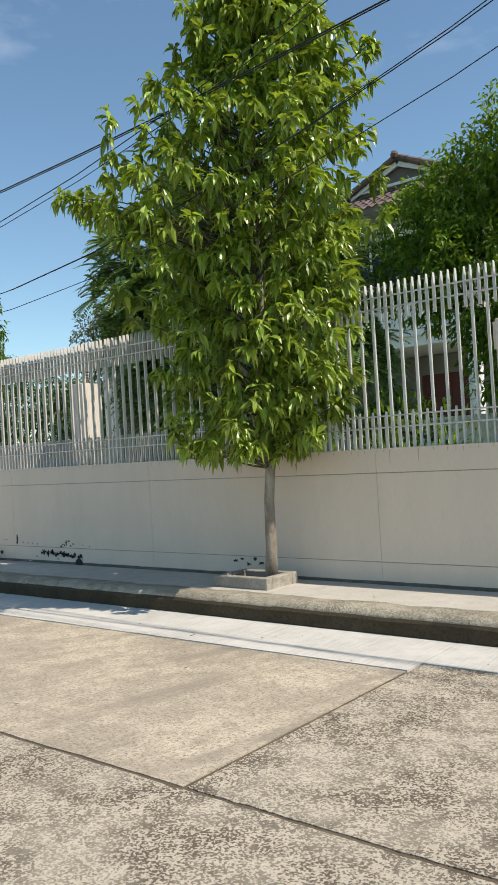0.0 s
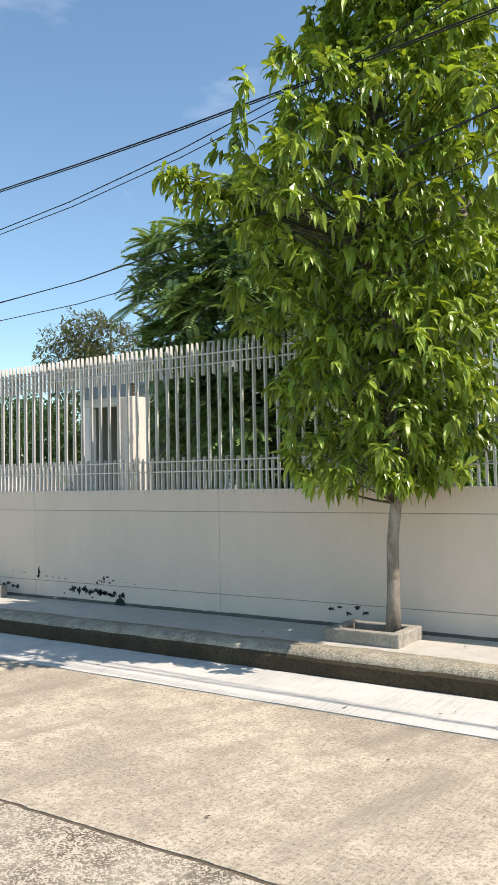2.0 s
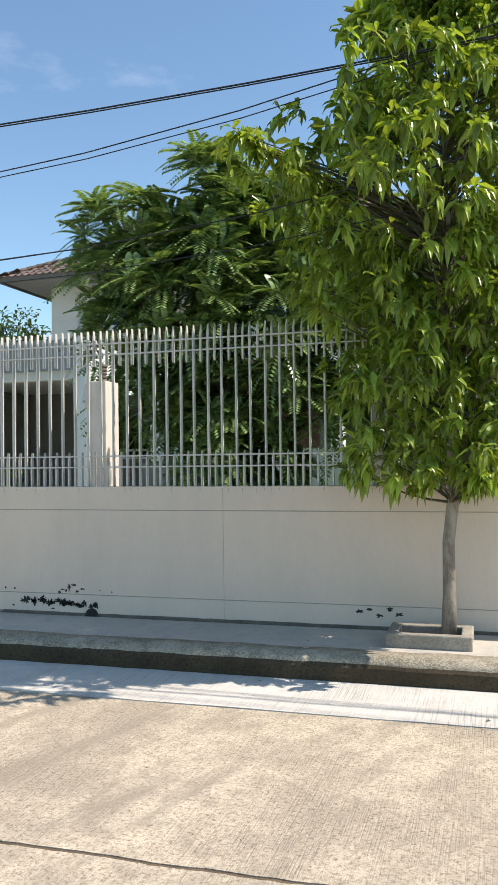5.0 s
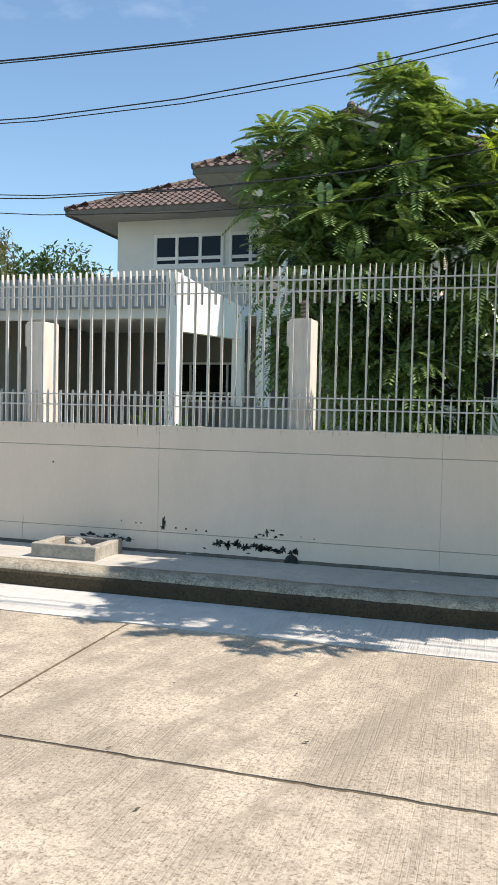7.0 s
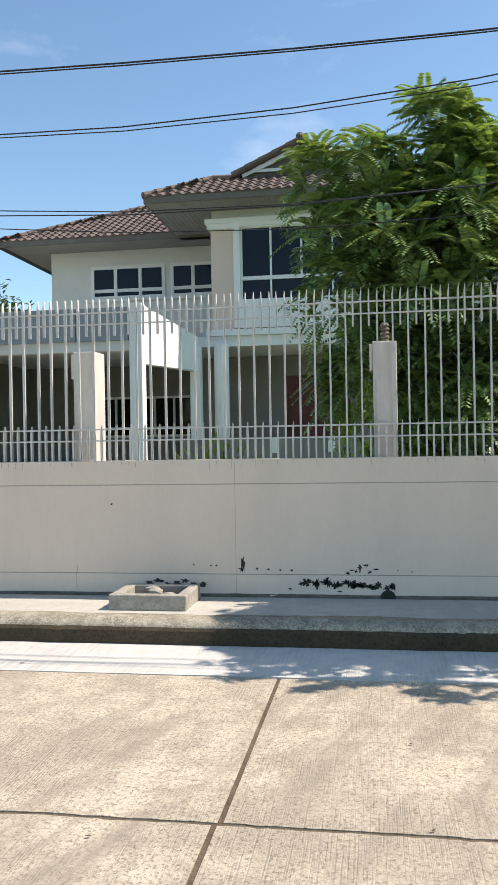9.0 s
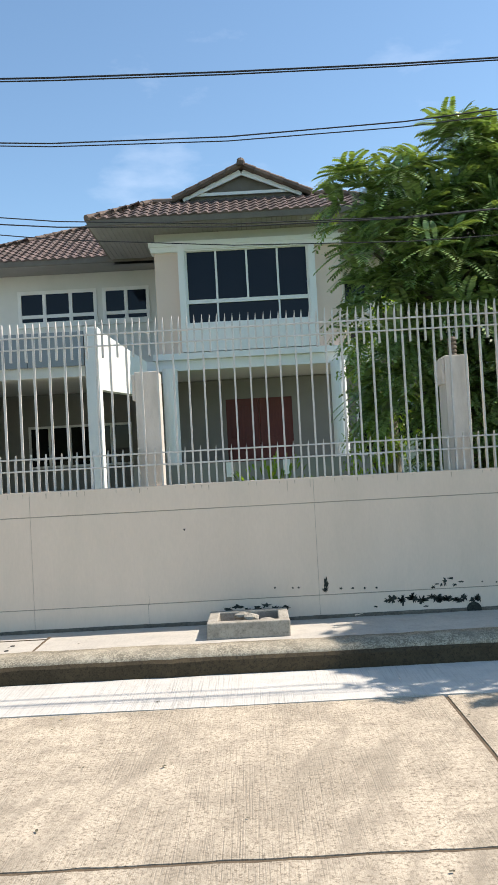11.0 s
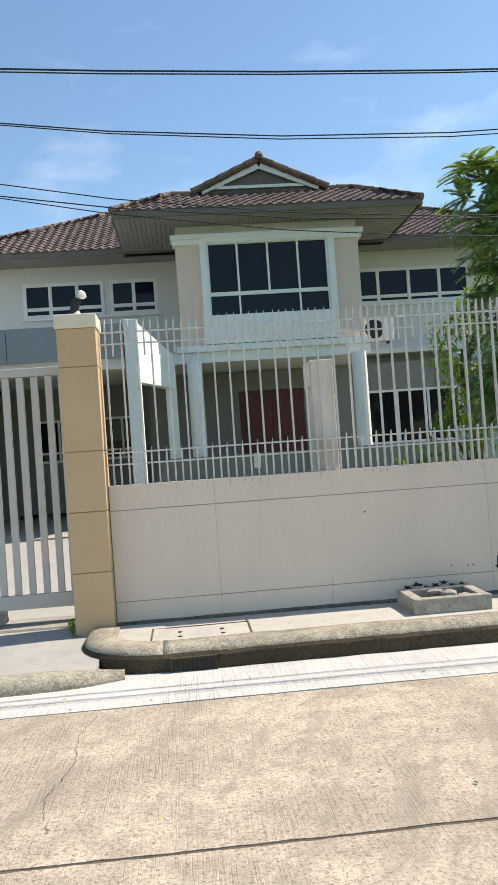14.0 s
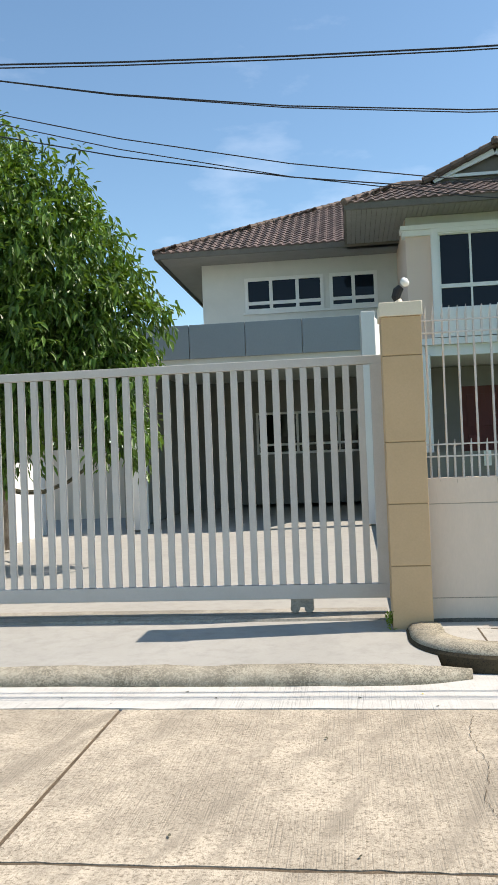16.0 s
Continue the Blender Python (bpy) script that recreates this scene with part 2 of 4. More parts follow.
M_LEAF_T = material("narrow_leaf", (0.085, 0.16, 0.028), 0.4, 0.15, 1.2, 30, 0.1, island=0.5, translucent=0.25, spec=0.4)
M_LEAF_BROWN = material("brownish_leaf", (0.12, 0.13, 0.055), 0.6, 0.15, 1, 10, 0.0, island=0.4, translucent=0.2)
M_LEAF_FAR = material("far_leaf", (0.055, 0.10, 0.03), 0.6, 0.15, 1, 10, 0.0, island=0.4, translucent=0.2)
M_SOIL = material("soil", (0.12, 0.09, 0.06), 0.95, 0.35, 6, 60, 0.8)
M_GRASS = material("grass", (0.07, 0.12, 0.03), 0.9, 0.4, 6, 60, 0.5)
M_CABLE = material("black_cable", (0.015, 0.016, 0.02), 0.6, 0.1)
M_METAL = material("worn_metal", (0.25, 0.23, 0.2), 0.5, 0.2, 8, 60, 0.2, metal=0.6)
M_DARK = material("dark_iron", (0.02, 0.02, 0.02), 0.7, 0.2)
M_YELLOW = material("dry_leaf", (0.6, 0.5, 0.05), 0.6, 0.1)


# ---- mesh helpers ----
def mesh_ob(name, bm, mat, parent=None, label="", smooth=False):
    me = bpy.data.meshes.new(name)
    bm.to_mesh(me)
    bm.free()
    me.materials.append(mat)
    if smooth:
        for p in me.polygons:
            p.use_smooth = True
    ob = new(name, me)
    if parent:
        ob.parent = parent
        if parent.type == "EMPTY":
            ob.matrix_parent_inverse = Matrix.Translation(-parent.location)
    return tagged(ob, label)


def part(name, bm, mat, parent, label="", smooth=False):
    return mesh_ob(name, bm, mat, parent, label, smooth)


def add_box(bm, x0, x1, y0, y1, z0, z1, bevel=0.0):
    r = bmesh.ops.create_cube(bm, size=1.0)
    for v in r["verts"]:
        v.co = Vector(((x0 + x1) / 2 + v.co.x * (x1 - x0), (y0 + y1) / 2 + v.co.y * (y1 - y0), (z0 + z1) / 2 + v.co.z * (z1 - z0)))
    if bevel:
        edges = {e for v in r["verts"] for e in v.link_edges}
        bmesh.ops.bevel(bm, geom=list(edges), offset=bevel, segments=2, affect="EDGES", profile=0.5)


def box(*a, bevel=0.0):
    bm = bmesh.new()
    add_box(bm, *a, bevel=bevel)
    return bm


def boxes(rows, bevel=0.0):
    bm = bmesh.new()
    for r in rows:
        add_box(bm, *r, bevel=bevel)
    return bm


def extrude_x(profile, x0, x1, step=0.0, wobble=0.0, seed=0):
    """A closed profile in y, z swept along x, with uneven edges."""
    bm = bmesh.new()
    count = max(1, int((x1 - x0) / step)) if step else 1
    rings = []
    for i in range(count + 1):
        x = x0 + (x1 - x0) * i / count
        ring = []
        for j, (y, z) in enumerate(profile):
            w = wobble * noise.noise(Vector((x * 3.1 + seed, j * 2.3, 0))) + wobble * 0.5 * noise.noise(Vector((x * 11 + seed, j * 1.7, 5)))
            ring.append(bm.verts.new((x, y + w, z + w * 0.5)))
        rings.append(ring)
    k = len(profile)
    for a, b in zip(rings, rings[1:]):
        for j in range(k):
            bm.faces.new((a[j], b[j], b[(j + 1) % k], a[(j + 1) % k]))
    bm.faces.new(rings[0][::-1])
    bm.faces.new(rings[-1])
    bmesh.ops.recalc_face_normals(bm, faces=bm.faces)
    return bm


def tube(bm, points, radii, sides=8):
    """A tapered tube through points."""
    rings = []
    for i, p in enumerate(points):
        p = Vector(p)
        d = (Vector(points[min(i + 1, len(points) - 1)]) - Vector(points[max(i - 1, 0)])).normalized()
        a = d.cross(Vector((0.13, 0.97, 0.2))).normalized()
        b = d.cross(a)
        r = radii[i] if isinstance(radii, (list, tuple)) else radii
        rings.append([bm.verts.new(p + (a * math.cos(2 * math.pi * k / sides) + b * math.sin(2 * math.pi * k / sides)) * r) for k in range(sides)])
    for u, v in zip(rings, rings[1:]):
        for k in range(sides):
            bm.faces.new((u[k], u[(k + 1) % sides], v[(k + 1) % sides], v[k]))
    bm.faces.new(rings[0][::-1])
    bm.faces.new(rings[-1])


def empty(name, at, label, category, group=""):
    ob = new(name)
    ob.location = at
    return tagged(ob, label, category, group)


# ---- ground, road, footpath ----
WALL_Y, FENCE_Y = 6.556, 6.62


def structure(name, bm, mat, label="", smooth=False):
    return tagged(mesh_ob(name, bm, mat, None, label, smooth), kind="structure")


structure("ground", box(-600, 600, -600, 600, -0.5, -0.02), M_GRASS, "rough grass ground out to the horizon")
structure("garden_lawn", box(-12.35, 30, 6.70, 60, -0.02, 0.55), M_GRASS, "raised grass garden behind the wall")


def joint_y(x):
    return 2.765 + 0.008 * noise.noise(Vector((x * 0.4, 3.0, 0.0)))


def slab(x0, x1, y0, y1, mat, label, z=0.0):
    """A road slab with slightly uneven edges; y0 or y1 None follows the long joint."""
    n = 90
    bm = bmesh.new()
    g = 0.012
    top = []
    for i in range(n + 1):
        x = x0 + g + (x1 - x0 - 2 * g) * i / n
        w = 0.012 * noise.noise(Vector((x * 3, 1, 0))) + 0.012 * noise.noise(Vector((x * 19, 9, 0)))
        a = (joint_y(x) + g + w) if y0 is None else y0
        b = (joint_y(x) - g + w) if y1 is None else y1
        top.append((bm.verts.new((x, a, z)), bm.verts.new((x, b, z)), bm.verts.new((x, a, z - 0.12)), bm.verts.new((x, b, z - 0.12))))
    for p, q in zip(top, top[1:]):
        bm.faces.new((p[0], q[0], q[1], p[1]))
        bm.faces.new((p[0], p[2], q[2], q[0]))
        bm.faces.new((p[1], q[1], q[3], p[3]))
    for p in (top[0], top[-1]):
        bm.faces.new((p[0], p[1], p[3], p[2]))
    bmesh.ops.recalc_face_normals(bm, faces=bm.faces)
    return structure("road", bm, mat, label)


structure("road_bed", box(-60, 60, -5, 4.66, -0.2, -0.005), M_JOINT, "dirt in the joints under the road slabs")
far_x = [-38.4, -32.4, -26.4, -20.4, -14.46, -8.49, -2.46, 3.5, 9.4, 15.4, 21.4]
for a, b in zip(far_x, far_x[1:]):
    rough = a >= -2.5
    slab(a, b, None, 4.68 if a < -2.5 else 4.86, M_SLAB_ROUGH if rough else M_SLAB,
         "worn road slab with exposed grey gravel" if rough else "sunlit beige broomed concrete road slab")
near_x = [-38.5, -32.5, -26.5, -20.5, -14.5, -8.51, -4.95, 1.0, 6.8, 12.8, 18.8]
for a, b in zip(near_x, near_x[1:]):
    rough = a >= -5.0
    slab(a, b, -0.6, None, M_SLAB_ROUGH if rough else M_SLAB, "worn road slab with exposed grey gravel" if rough else "beige broomed concrete road slab")
    slab(a, b, -4.2, -0.615, M_SLAB, "beige concrete road slab")
structure("verge", box(-60, 60, -30, -4.2, -0.3, 0.02), M_GRASS, "rough grass verge across the road")
structure("gutter_bed", box(-60, 60, 4.66, 5.42, -0.2, -0.012), M_JOINT, "dirty bed under the gutter strip")
structure("gutter", extrude_x([(4.865, -0.02), (4.865, 0.006), (5.15, 0.003), (5.44, 0.006), (5.44, -0.05)], -2.46, 16, 0.25, 0.006, 5), M_GUTTER, "narrow pale cement gutter strip beside the kerb")
structure("gutter", extrude_x([(4.685, -0.02), (4.685, 0.006), (5.05, 0.002), (5.44, 0.006), (5.44, -0.05)], -40, -2.465, 0.25, 0.008, 3), M_GUTTER, "pale smooth cement gutter strip beside the kerb")

# raised footpath with a rounded kerb
KX = -12.55
kerb_profile = [(5.41, -0.03), (5.405, 0.075), (5.43, 0.125), (5.48, 0.155), (5.56, 0.168), (5.66, 0.165), (5.66, -0.03)]
structure("kerb", extrude_x([(5.45, 0.02), (5.424, 0.118), (5.434, 0.145), (5.462, 0.165), (5.53, 0.178), (5.68, 0.172), (5.68, 0.02)], -11.95, 16, 0.06, 0.012, 1), M_KERB, "rounded rough concrete kerb along the footpath", True)
structure("kerb_face", extrude_x([(5.408, -0.03), (5.408, 0.105), (5.425, 0.128), (5.5, 0.128), (5.52, -0.03)], -11.95, 16, 0.06, 0.012, 1), M_KERB_FACE, "mossy kerb face darkened in colour by its shade")
structure("pavement", extrude_x([(5.66, -0.02), (5.67, 0.150), (6.15, 0.150), (6.62, 0.130), (6.62, -0.02)], -12.35, 16, 0.3, 0.004, 7), M_PATH, "grey cement footpath along the boundary wall")

# curved kerb end at the driveway
KCX, KCY = -11.95, 6.05


def swept_corner(profile):
    """The kerb's profile carried round a quarter turn."""
    bm = bmesh.new()
    prev = None
    for i in range(15):
        a = i / 14 * math.pi / 2
        ring = [bm.verts.new((KCX - math.sin(a) * (KCY - y), KCY - math.cos(a) * (KCY - y), z)) for y, z in profile]
        if prev:
            for j in range(len(ring)):
                bm.faces.new((prev[j], ring[j], ring[(j + 1) % len(ring)], prev[(j + 1) % len(ring)]))
        else:
            bm.faces.new(ring)
        prev = ring
    for y0, y1 in ((KCY, 6.36),):
        ring = [bm.verts.new((v.co.x, y1, v.co.z)) for v in prev]
        for j in range(len(ring)):
            bm.faces.new((prev[j], ring[j], ring[(j + 1) % len(ring)], prev[(j + 1) % len(ring)]))
        prev = ring
    bm.faces.new(prev[::-1])
    bmesh.ops.recalc_face_normals(bm, faces=bm.faces)
    return bm


TOP_PROFILE = [(5.45, 0.02), (5.424, 0.118), (5.434, 0.145), (5.462, 0.165), (5.53, 0.178), (5.68, 0.172), (5.68, 0.02)]
FACE_PROFILE = [(5.408, -0.03), (5.408, 0.105), (5.425, 0.128), (5.5, 0.128), (5.52, -0.03)]
structure("kerb_end", swept_corner(TOP_PROFILE), M_KERB, "rounded kerb end beside the driveway", True)
structure("kerb_end_face", swept_corner(FACE_PROFILE), M_KERB_FACE, "mossy kerb end face darkened in colour by its shade")
bm = bmesh.new()
centre = bm.verts.new((-11.95, 6.05, 0.152))
arc = [bm.verts.new((-11.95 - math.sin(a) * 0.385, 6.05 - math.cos(a) * 0.385, 0.152)) for a in [math.pi / 2 * k / 10 for k in range(11)]]
extra = [bm.verts.new((-12.335, 6.39, 0.152)), bm.verts.new((-11.95, 6.39, 0.152))]
for p, q in zip(arc, arc[1:]):
    bm.faces.new((centre, q, p))
bm.faces.new((centre, extra[1], extra[0], arc[-1]))
structure("pavement_corner", bm, M_PATH, "cement footpath corner")

# driveway and apron
structure("driveway", extrude_x([(5.30, 0.0), (5.34, 0.085), (6.3, 0.11), (6.9, 0.12), (7.1, 0.12), (40, 0.32), (40, -0.1), (5.3, -0.1)], -30, -12.42, 1.0, 0.0), M_DRIVE, "pale cement driveway behind and before the gate")
apron = extrude_x([(5.16, -0.03), (5.17, 0.055), (5.23, 0.095), (5.32, 0.104), (5.36, 0.10), (5.36, -0.03)], -30, -12.22, 0.06, 0.014, 4)
for v in apron.verts:
    f = max(0.0, (v.co.x + 12.85) / 0.63)
    v.co.y = 5.36 - (5.36 - v.co.y) * (1 - 0.75 * f * f)
    v.co.z = v.co.z * (1 - 0.35 * f * f)
structure("driveway_apron", apron, M_KERB, "low rough concrete apron kerb across the driveway", True)

# ---- boundary wall ----
WX0, WX1 = -12.36, 16.0
structure("wall_front", box(WX0, WX1, WALL_Y + 0.004, 6.70, 0.0, 1.30), M_GROOVE, "inner core of the boundary wall")
panel_x = [WX0, -11.468, -9.08, -6.53, -3.69, -1.1, 1.04, 3.57, 6.1, 8.6, 11.1, 13.6, WX1]
zs = [(0.125, 0.325), (0.332, 1.098), (1.105, 1.305)]
wall = bpy.data.objects["wall_front"]
for i, (a, b) in enumerate(zip(panel_x, panel_x[1:])):
    for z0, z1 in zs:
        g = 0.0012
        tagged(part("wall_panel", box(a + g, b - g, WALL_Y, WALL_Y + 0.01, z0, z1, bevel=0.0015), M_WALL, wall))
hair = boxes([(-10.514, -10.511, WALL_Y - 0.0015, WALL_Y + 0.004, 0.17, 0.33), (-10.505, -10.503, WALL_Y - 0.0015, WALL_Y + 0.004, 0.32, 0.40), (-3.55, -3.547, WALL_Y - 0.0015, WALL_Y + 0.004, 1.18, 1.30)])
tagged(mesh_ob("wall_crack", hair, M_GROOVE, None, "short hairline cracks in the painted wall"), category="crack", kind="structure")
structure("wall_coping", box(WX0, WX1, WALL_Y - 0.001, 6.705, 1.3, 1.312, bevel=0.003), M_WALL, "flat painted top of the boundary wall")
structure("wall_foot", extrude_x([(WALL_Y - 0.012, 0.10), (WALL_Y - 0.008, 0.155), (WALL_Y + 0.002, 0.165), (WALL_Y + 0.02, 0.10)], WX0, WX1, 0.12, 0.012, 9), M_PLINTH, "dark uneven line at the foot of the wall")


def blotch(cx, cz, w, h, seed, n=26):
    """A ragged patch of bare plaster, on the wall face."""
    bm = bmesh.new()
    rnd = random.Random(seed)
    front = []
    for i in range(n):
        a = 2 * math.pi * i / n
        r = 0.35 + 1.0 * rnd.random()
        front.append(bm.verts.new((cx + math.cos(a) * w * r / 2, WALL_Y - 0.0025, cz + math.sin(a) * h * r / 2)))
    bm.faces.new(front[::-1])
    return bm


def peeled(name_label, spots):
    bm = bmesh.new()
    for k, (x, z, w, h) in enumerate(spots):
        b = blotch(x, z, w, h, k * 7 + int(abs(x) * 100))
        me = bpy.data.meshes.new("tmp")
        b.to_mesh(me)
        b.free()
        bm.from_mesh(me)
        bpy.data.meshes.remove(me)
    ob = mesh_ob("peeled_plaster", bm, M_CHIP, None, name_label)
    return tagged(ob, category="stain", kind="structure")


rnd = random.Random(4)
spots = [(-8.55 + 0.042 * i + rnd.uniform(-.02, .02), 0.272 - 0.002 * i + rnd.uniform(-.02, .012), rnd.uniform(.045, .10), rnd.uniform(.03, .085)) for i in range(19)]
peeled("black mouldy peeled paint low on the wall", [(x + 0.05, z, w, h) for x, z, w, h in spots] + [(-8.03, .39, .03, .07), (-7.98, .41, .05, .02), (-8.06, .36, .03, .03), (-8.1, .37, .04, .015), (-7.9, .38, .05, .02), (-8.13, .345, .035, .03), (-7.95, .355, .03, .025), (-7.72, .37, .02, .012), (-8.3, .30, .03, .02), (-8.62, .21, .03, .02), (-8.2, .19, .05, .014), (-7.6, .36, .015, .015)])
peeled("small peeled paint flakes on the wall", [(-9.02, .42, .035, .12), (-9.03, .37, .05, .04)] + [(-8.9 + 0.1 * i, .375 - .004 * i, .025, .02) for i in range(4)] + [(-9.25, .40, .02, .02), (-9.3, .40, .02, .02), (-9.45, .41, .015, .02)])
peeled("black mould behind the tree box", [(-9.85 + 0.08 * i, .25 + .02 * math.sin(i * 2), .09, .04) for i in range(7)])
peeled("black mould behind the tree box", [(-5.35 + 0.08 * i, .28 + .03 * math.sin(i * 2.5), .06, .035) for i in range(5)])
peeled("small dark spot on the wall", [(-10.18, .935, .02, .018)])

# rusty drips that run down from the feet of the pickets
rnd = random.Random(31)
bm = bmesh.new()
for k in range(190):
    x = -12.31 + 0.0655 * k + rnd.uniform(-0.006, 0.006)
    if rnd.random() < 0.45:
        continue
    w, low = rnd.uniform(0.002, 0.006), rnd.uniform(0.012, 0.05) * (2.2 if rnd.random() < 0.08 else 1.0)
    bm.faces.new([bm.verts.new((x + dx, WALL_Y - 0.002, z)) for dx, z in ((-w, 1.298), (w, 1.298), (w * 0.5, 1.298 - low), (-w * 0.4, 1.298 - low * 0.9))])
tagged(mesh_ob("wall_drips", bm, M_DRIP, None, "thin brownish drip stains under the wall top"), category="stain", kind="structure")

# ---- spiked fence ----
fence = empty("spiked_fence", (-5, FENCE_Y, 1.3), "tall grey-white painted steel spiked fence on the boundary wall", "fence")


def picket(name, z0, z1, spike_low=False):
    """A square steel picket with a slanting pointed tip."""
    w, d = 0.0068, 0.019
    bm = bmesh.new()
    lo = [bm.verts.new((sx * w, sy * d, z0)) for sx, sy in ((-1, -1), (1, -1), (1, 1), (-1, 1))]
    hi = [bm.verts.new((sx * w, sy * d, z1 - (0.075 if sx < 0 else 0.045))) for sx, sy in ((-1, -1), (1, -1), (1, 1), (-1, 1))]
    tip = [bm.verts.new((w * 0.7, sy * d, z1)) for sy in (-1, 1)]
    for j in range(4):
        if j not in (0, 2):
            bm.faces.new((lo[j], lo[(j + 1) % 4], hi[(j + 1) % 4], hi[j]))
    bm.faces.new((lo[0], lo[1], hi[1], tip[0], hi[0]))
    bm.faces.new((lo[3], hi[3], tip[1], hi[2], lo[2]))
    bm.faces.new((hi[0], tip[0], tip[1], hi[3]))
    bm.faces.new((hi[1], hi[2], tip[1], tip[0]))
    bm.faces.new(lo[::-1])
    bmesh.ops.recalc_face_normals(bm, faces=bm.faces)
    me = bpy.data.meshes.new(name)
    bm.to_mesh(me)
    bm.free()
    me.materials.append(M_FENCE)
    return me


STEP = 0.0655
kinds = {"long": picket("picket", 1.312, 2.745), "short": picket("short_picket", 1.312, 1.63), "upper": picket("upper_picket", 2.42, 2.745)}
rest = bmesh.new()
n_picket = 0
i = 0
x = -12.31
while x < 15.8:
    for kind in (("long",) if i % 2 == 0 else ("short", "upper")):
        lean = 0.006 * noise.noise(Vector((i * 1.7, 3, 0)))
        if x < 0.2:
            ob = new({"long": "picket", "short": "short_picket", "upper": "upper_picket"}[kind], kinds[kind])
            ob.parent = fence
            ob.matrix_parent_inverse = Matrix.Translation(-fence.location)
            ob.location = (x, FENCE_Y, 0.004 * noise.noise(Vector((i * 2.9, 7, 0))))
            ob.rotation_euler = (0, lean, 0)
        else:
            before = len(rest.verts)
            rest.from_mesh(kinds[kind])
            rest.verts.ensure_lookup_table()
            for v in rest.verts[before:]:
                v.co += Vector((x, FENCE_Y, 0))
    x += STEP
    i += 1
tagged(part("far_pickets", rest, M_FENCE, fence), kind="stuff")
for z in (2.62, 2.52, 1.59, 1.49):
    part("rail", box(WX0, 15.9, FENCE_Y - 0.028, FENCE_Y - 0.0185, z - 0.0065, z + 0.0065, bevel=0.002), M_FENCE, fence, "horizontal steel rail")

# piers behind the fence
for x in (-10.45, -7.795, -5.14, -2.49, 0.16, 2.81, 5.46):
    e = empty("fence_pier", (x, 6.80, 1.312), "painted rendered pier behind the fence, stained at its foot", "pier", "piers behind the fence")
    part("shaft", box(x - 0.1, x + 0.1, 6.66, 6.93, 1.0, 2.29, bevel=0.006), M_PIER, e)
    part("side_lip", box(x - 0.128, x - 0.102, 6.68, 6.91, 2.05, 2.27, bevel=0.004), M_PIER, e)

bm = bmesh.new()
for k in range(5):
    tube(bm, [(-7.79, 6.80, 2.292 + 0.034 * k), (-7.79, 6.80, 2.306 + 0.034 * k), (-7.79, 6.80, 2.326 + 0.034 * k)], [0.038, 0.042, 0.028], 14)
tagged(mesh_ob("ribbed_insulator", bm, M_EAVE, None, "grey ribbed insulator standing on a fence pier", True), category="insulator")

# ---- gate pillar ----
gp = empty("gate_pillar", (-12.52, 6.55, 0.15), "tan painted gate pillar with a pale cap", "pillar")
GX0, GX1 = -12.685, -12.365
zb = [0.10, 0.62, 1.12, 1.62, 2.32, 2.64]
part("core", box(GX0 + 0.008, GX1 - 0.008, 6.388, 6.742, 0.08, 2.64), M_TAN_D, gp)
for a, b in zip(zb, zb[1:]):
    part("tan_panel", box(GX0, GX1, 6.38, 6.75, a + 0.004, b - 0.004, bevel=0.003), M_TAN, gp)
part("cap", box(GX0 - 0.015, GX1 + 0.012, 6.365, 6.765, 2.64, 2.755, bevel=0.006), M_CAP, gp, "pale painted cap")
lamp = empty("pillar_lamp", (-12.53, 6.56, 2.755), "broken black garden lamp with white globe on the gate pillar", "lamp")
bm = bmesh.new()
tube(bm, [(-12.53, 6.56, 2.755), (-12.53, 6.56, 2.79), (-12.535, 6.56, 2.80)], [0.05, 0.035, 0.03], 12)
part("base", bm, M_CAP, lamp)
bm = bmesh.new()
tube(bm, [(-12.535, 6.56, 2.79), (-12.545, 6.56, 2.83), (-12.53, 6.56, 2.88), (-12.50, 6.55, 2.91)], [0.025, 0.038, 0.04, 0.028], 12)
part("socket", bm, M_DARK, lamp)
bm = bmesh.new()
bmesh.ops.create_icosphere(bm, subdivisions=2, radius=0.038)
for v in bm.verts:
    v.co *= 1 + 0.35 * noise.noise(v.co * 30)
    v.co += Vector((-12.47, 6.54, 2.945))
part("globe", bm, M_WHITE, lamp, "white broken globe", True)

# ---- sliding gate ----
gate = empty("sliding_gate", (-15.5, 6.95, 0.15), "closed pale grey sliding gate of vertical steel slats", "gate")
GL, GR, GB, GT = -19.6, -12.62, 0.275, 2.40
part("top_rail", box(GL, GR, 6.92, 6.98, GT - 0.075, GT, bevel=0.004), M_GATE, gate)
part("bottom_rail", box(GL, GR, 6.915, 6.985, GB, GB + 0.125, bevel=0.004), M_GATE, gate)
part("end_stile", box(GR - 0.155, GR, 6.917, 6.983, GB + 0.125, GT - 0.075, bevel=0.004), M_GATE, gate)
part("rear_stile", box(GL, GL + 0.155, 6.917, 6.983, GB + 0.125, GT - 0.075, bevel=0.004), M_GATE, gate)
me = None
x = GR - 0.155 - 0.058 - 0.03
while x > GL + 0.2:
    if me is None:
        ob = part("slat", box(-0.03, 0.03, -0.02, 0.02, GB + 0.127, GT - 0.077, bevel=0.003), M_GATE, gate)
        me = ob.data
    else:
        ob = new("slat", me)
        ob.parent, ob.matrix_parent_inverse = gate, Matrix.Translation(-gate.location)
    ob.location = (x, 6.95, 0)
    x -= 0.125
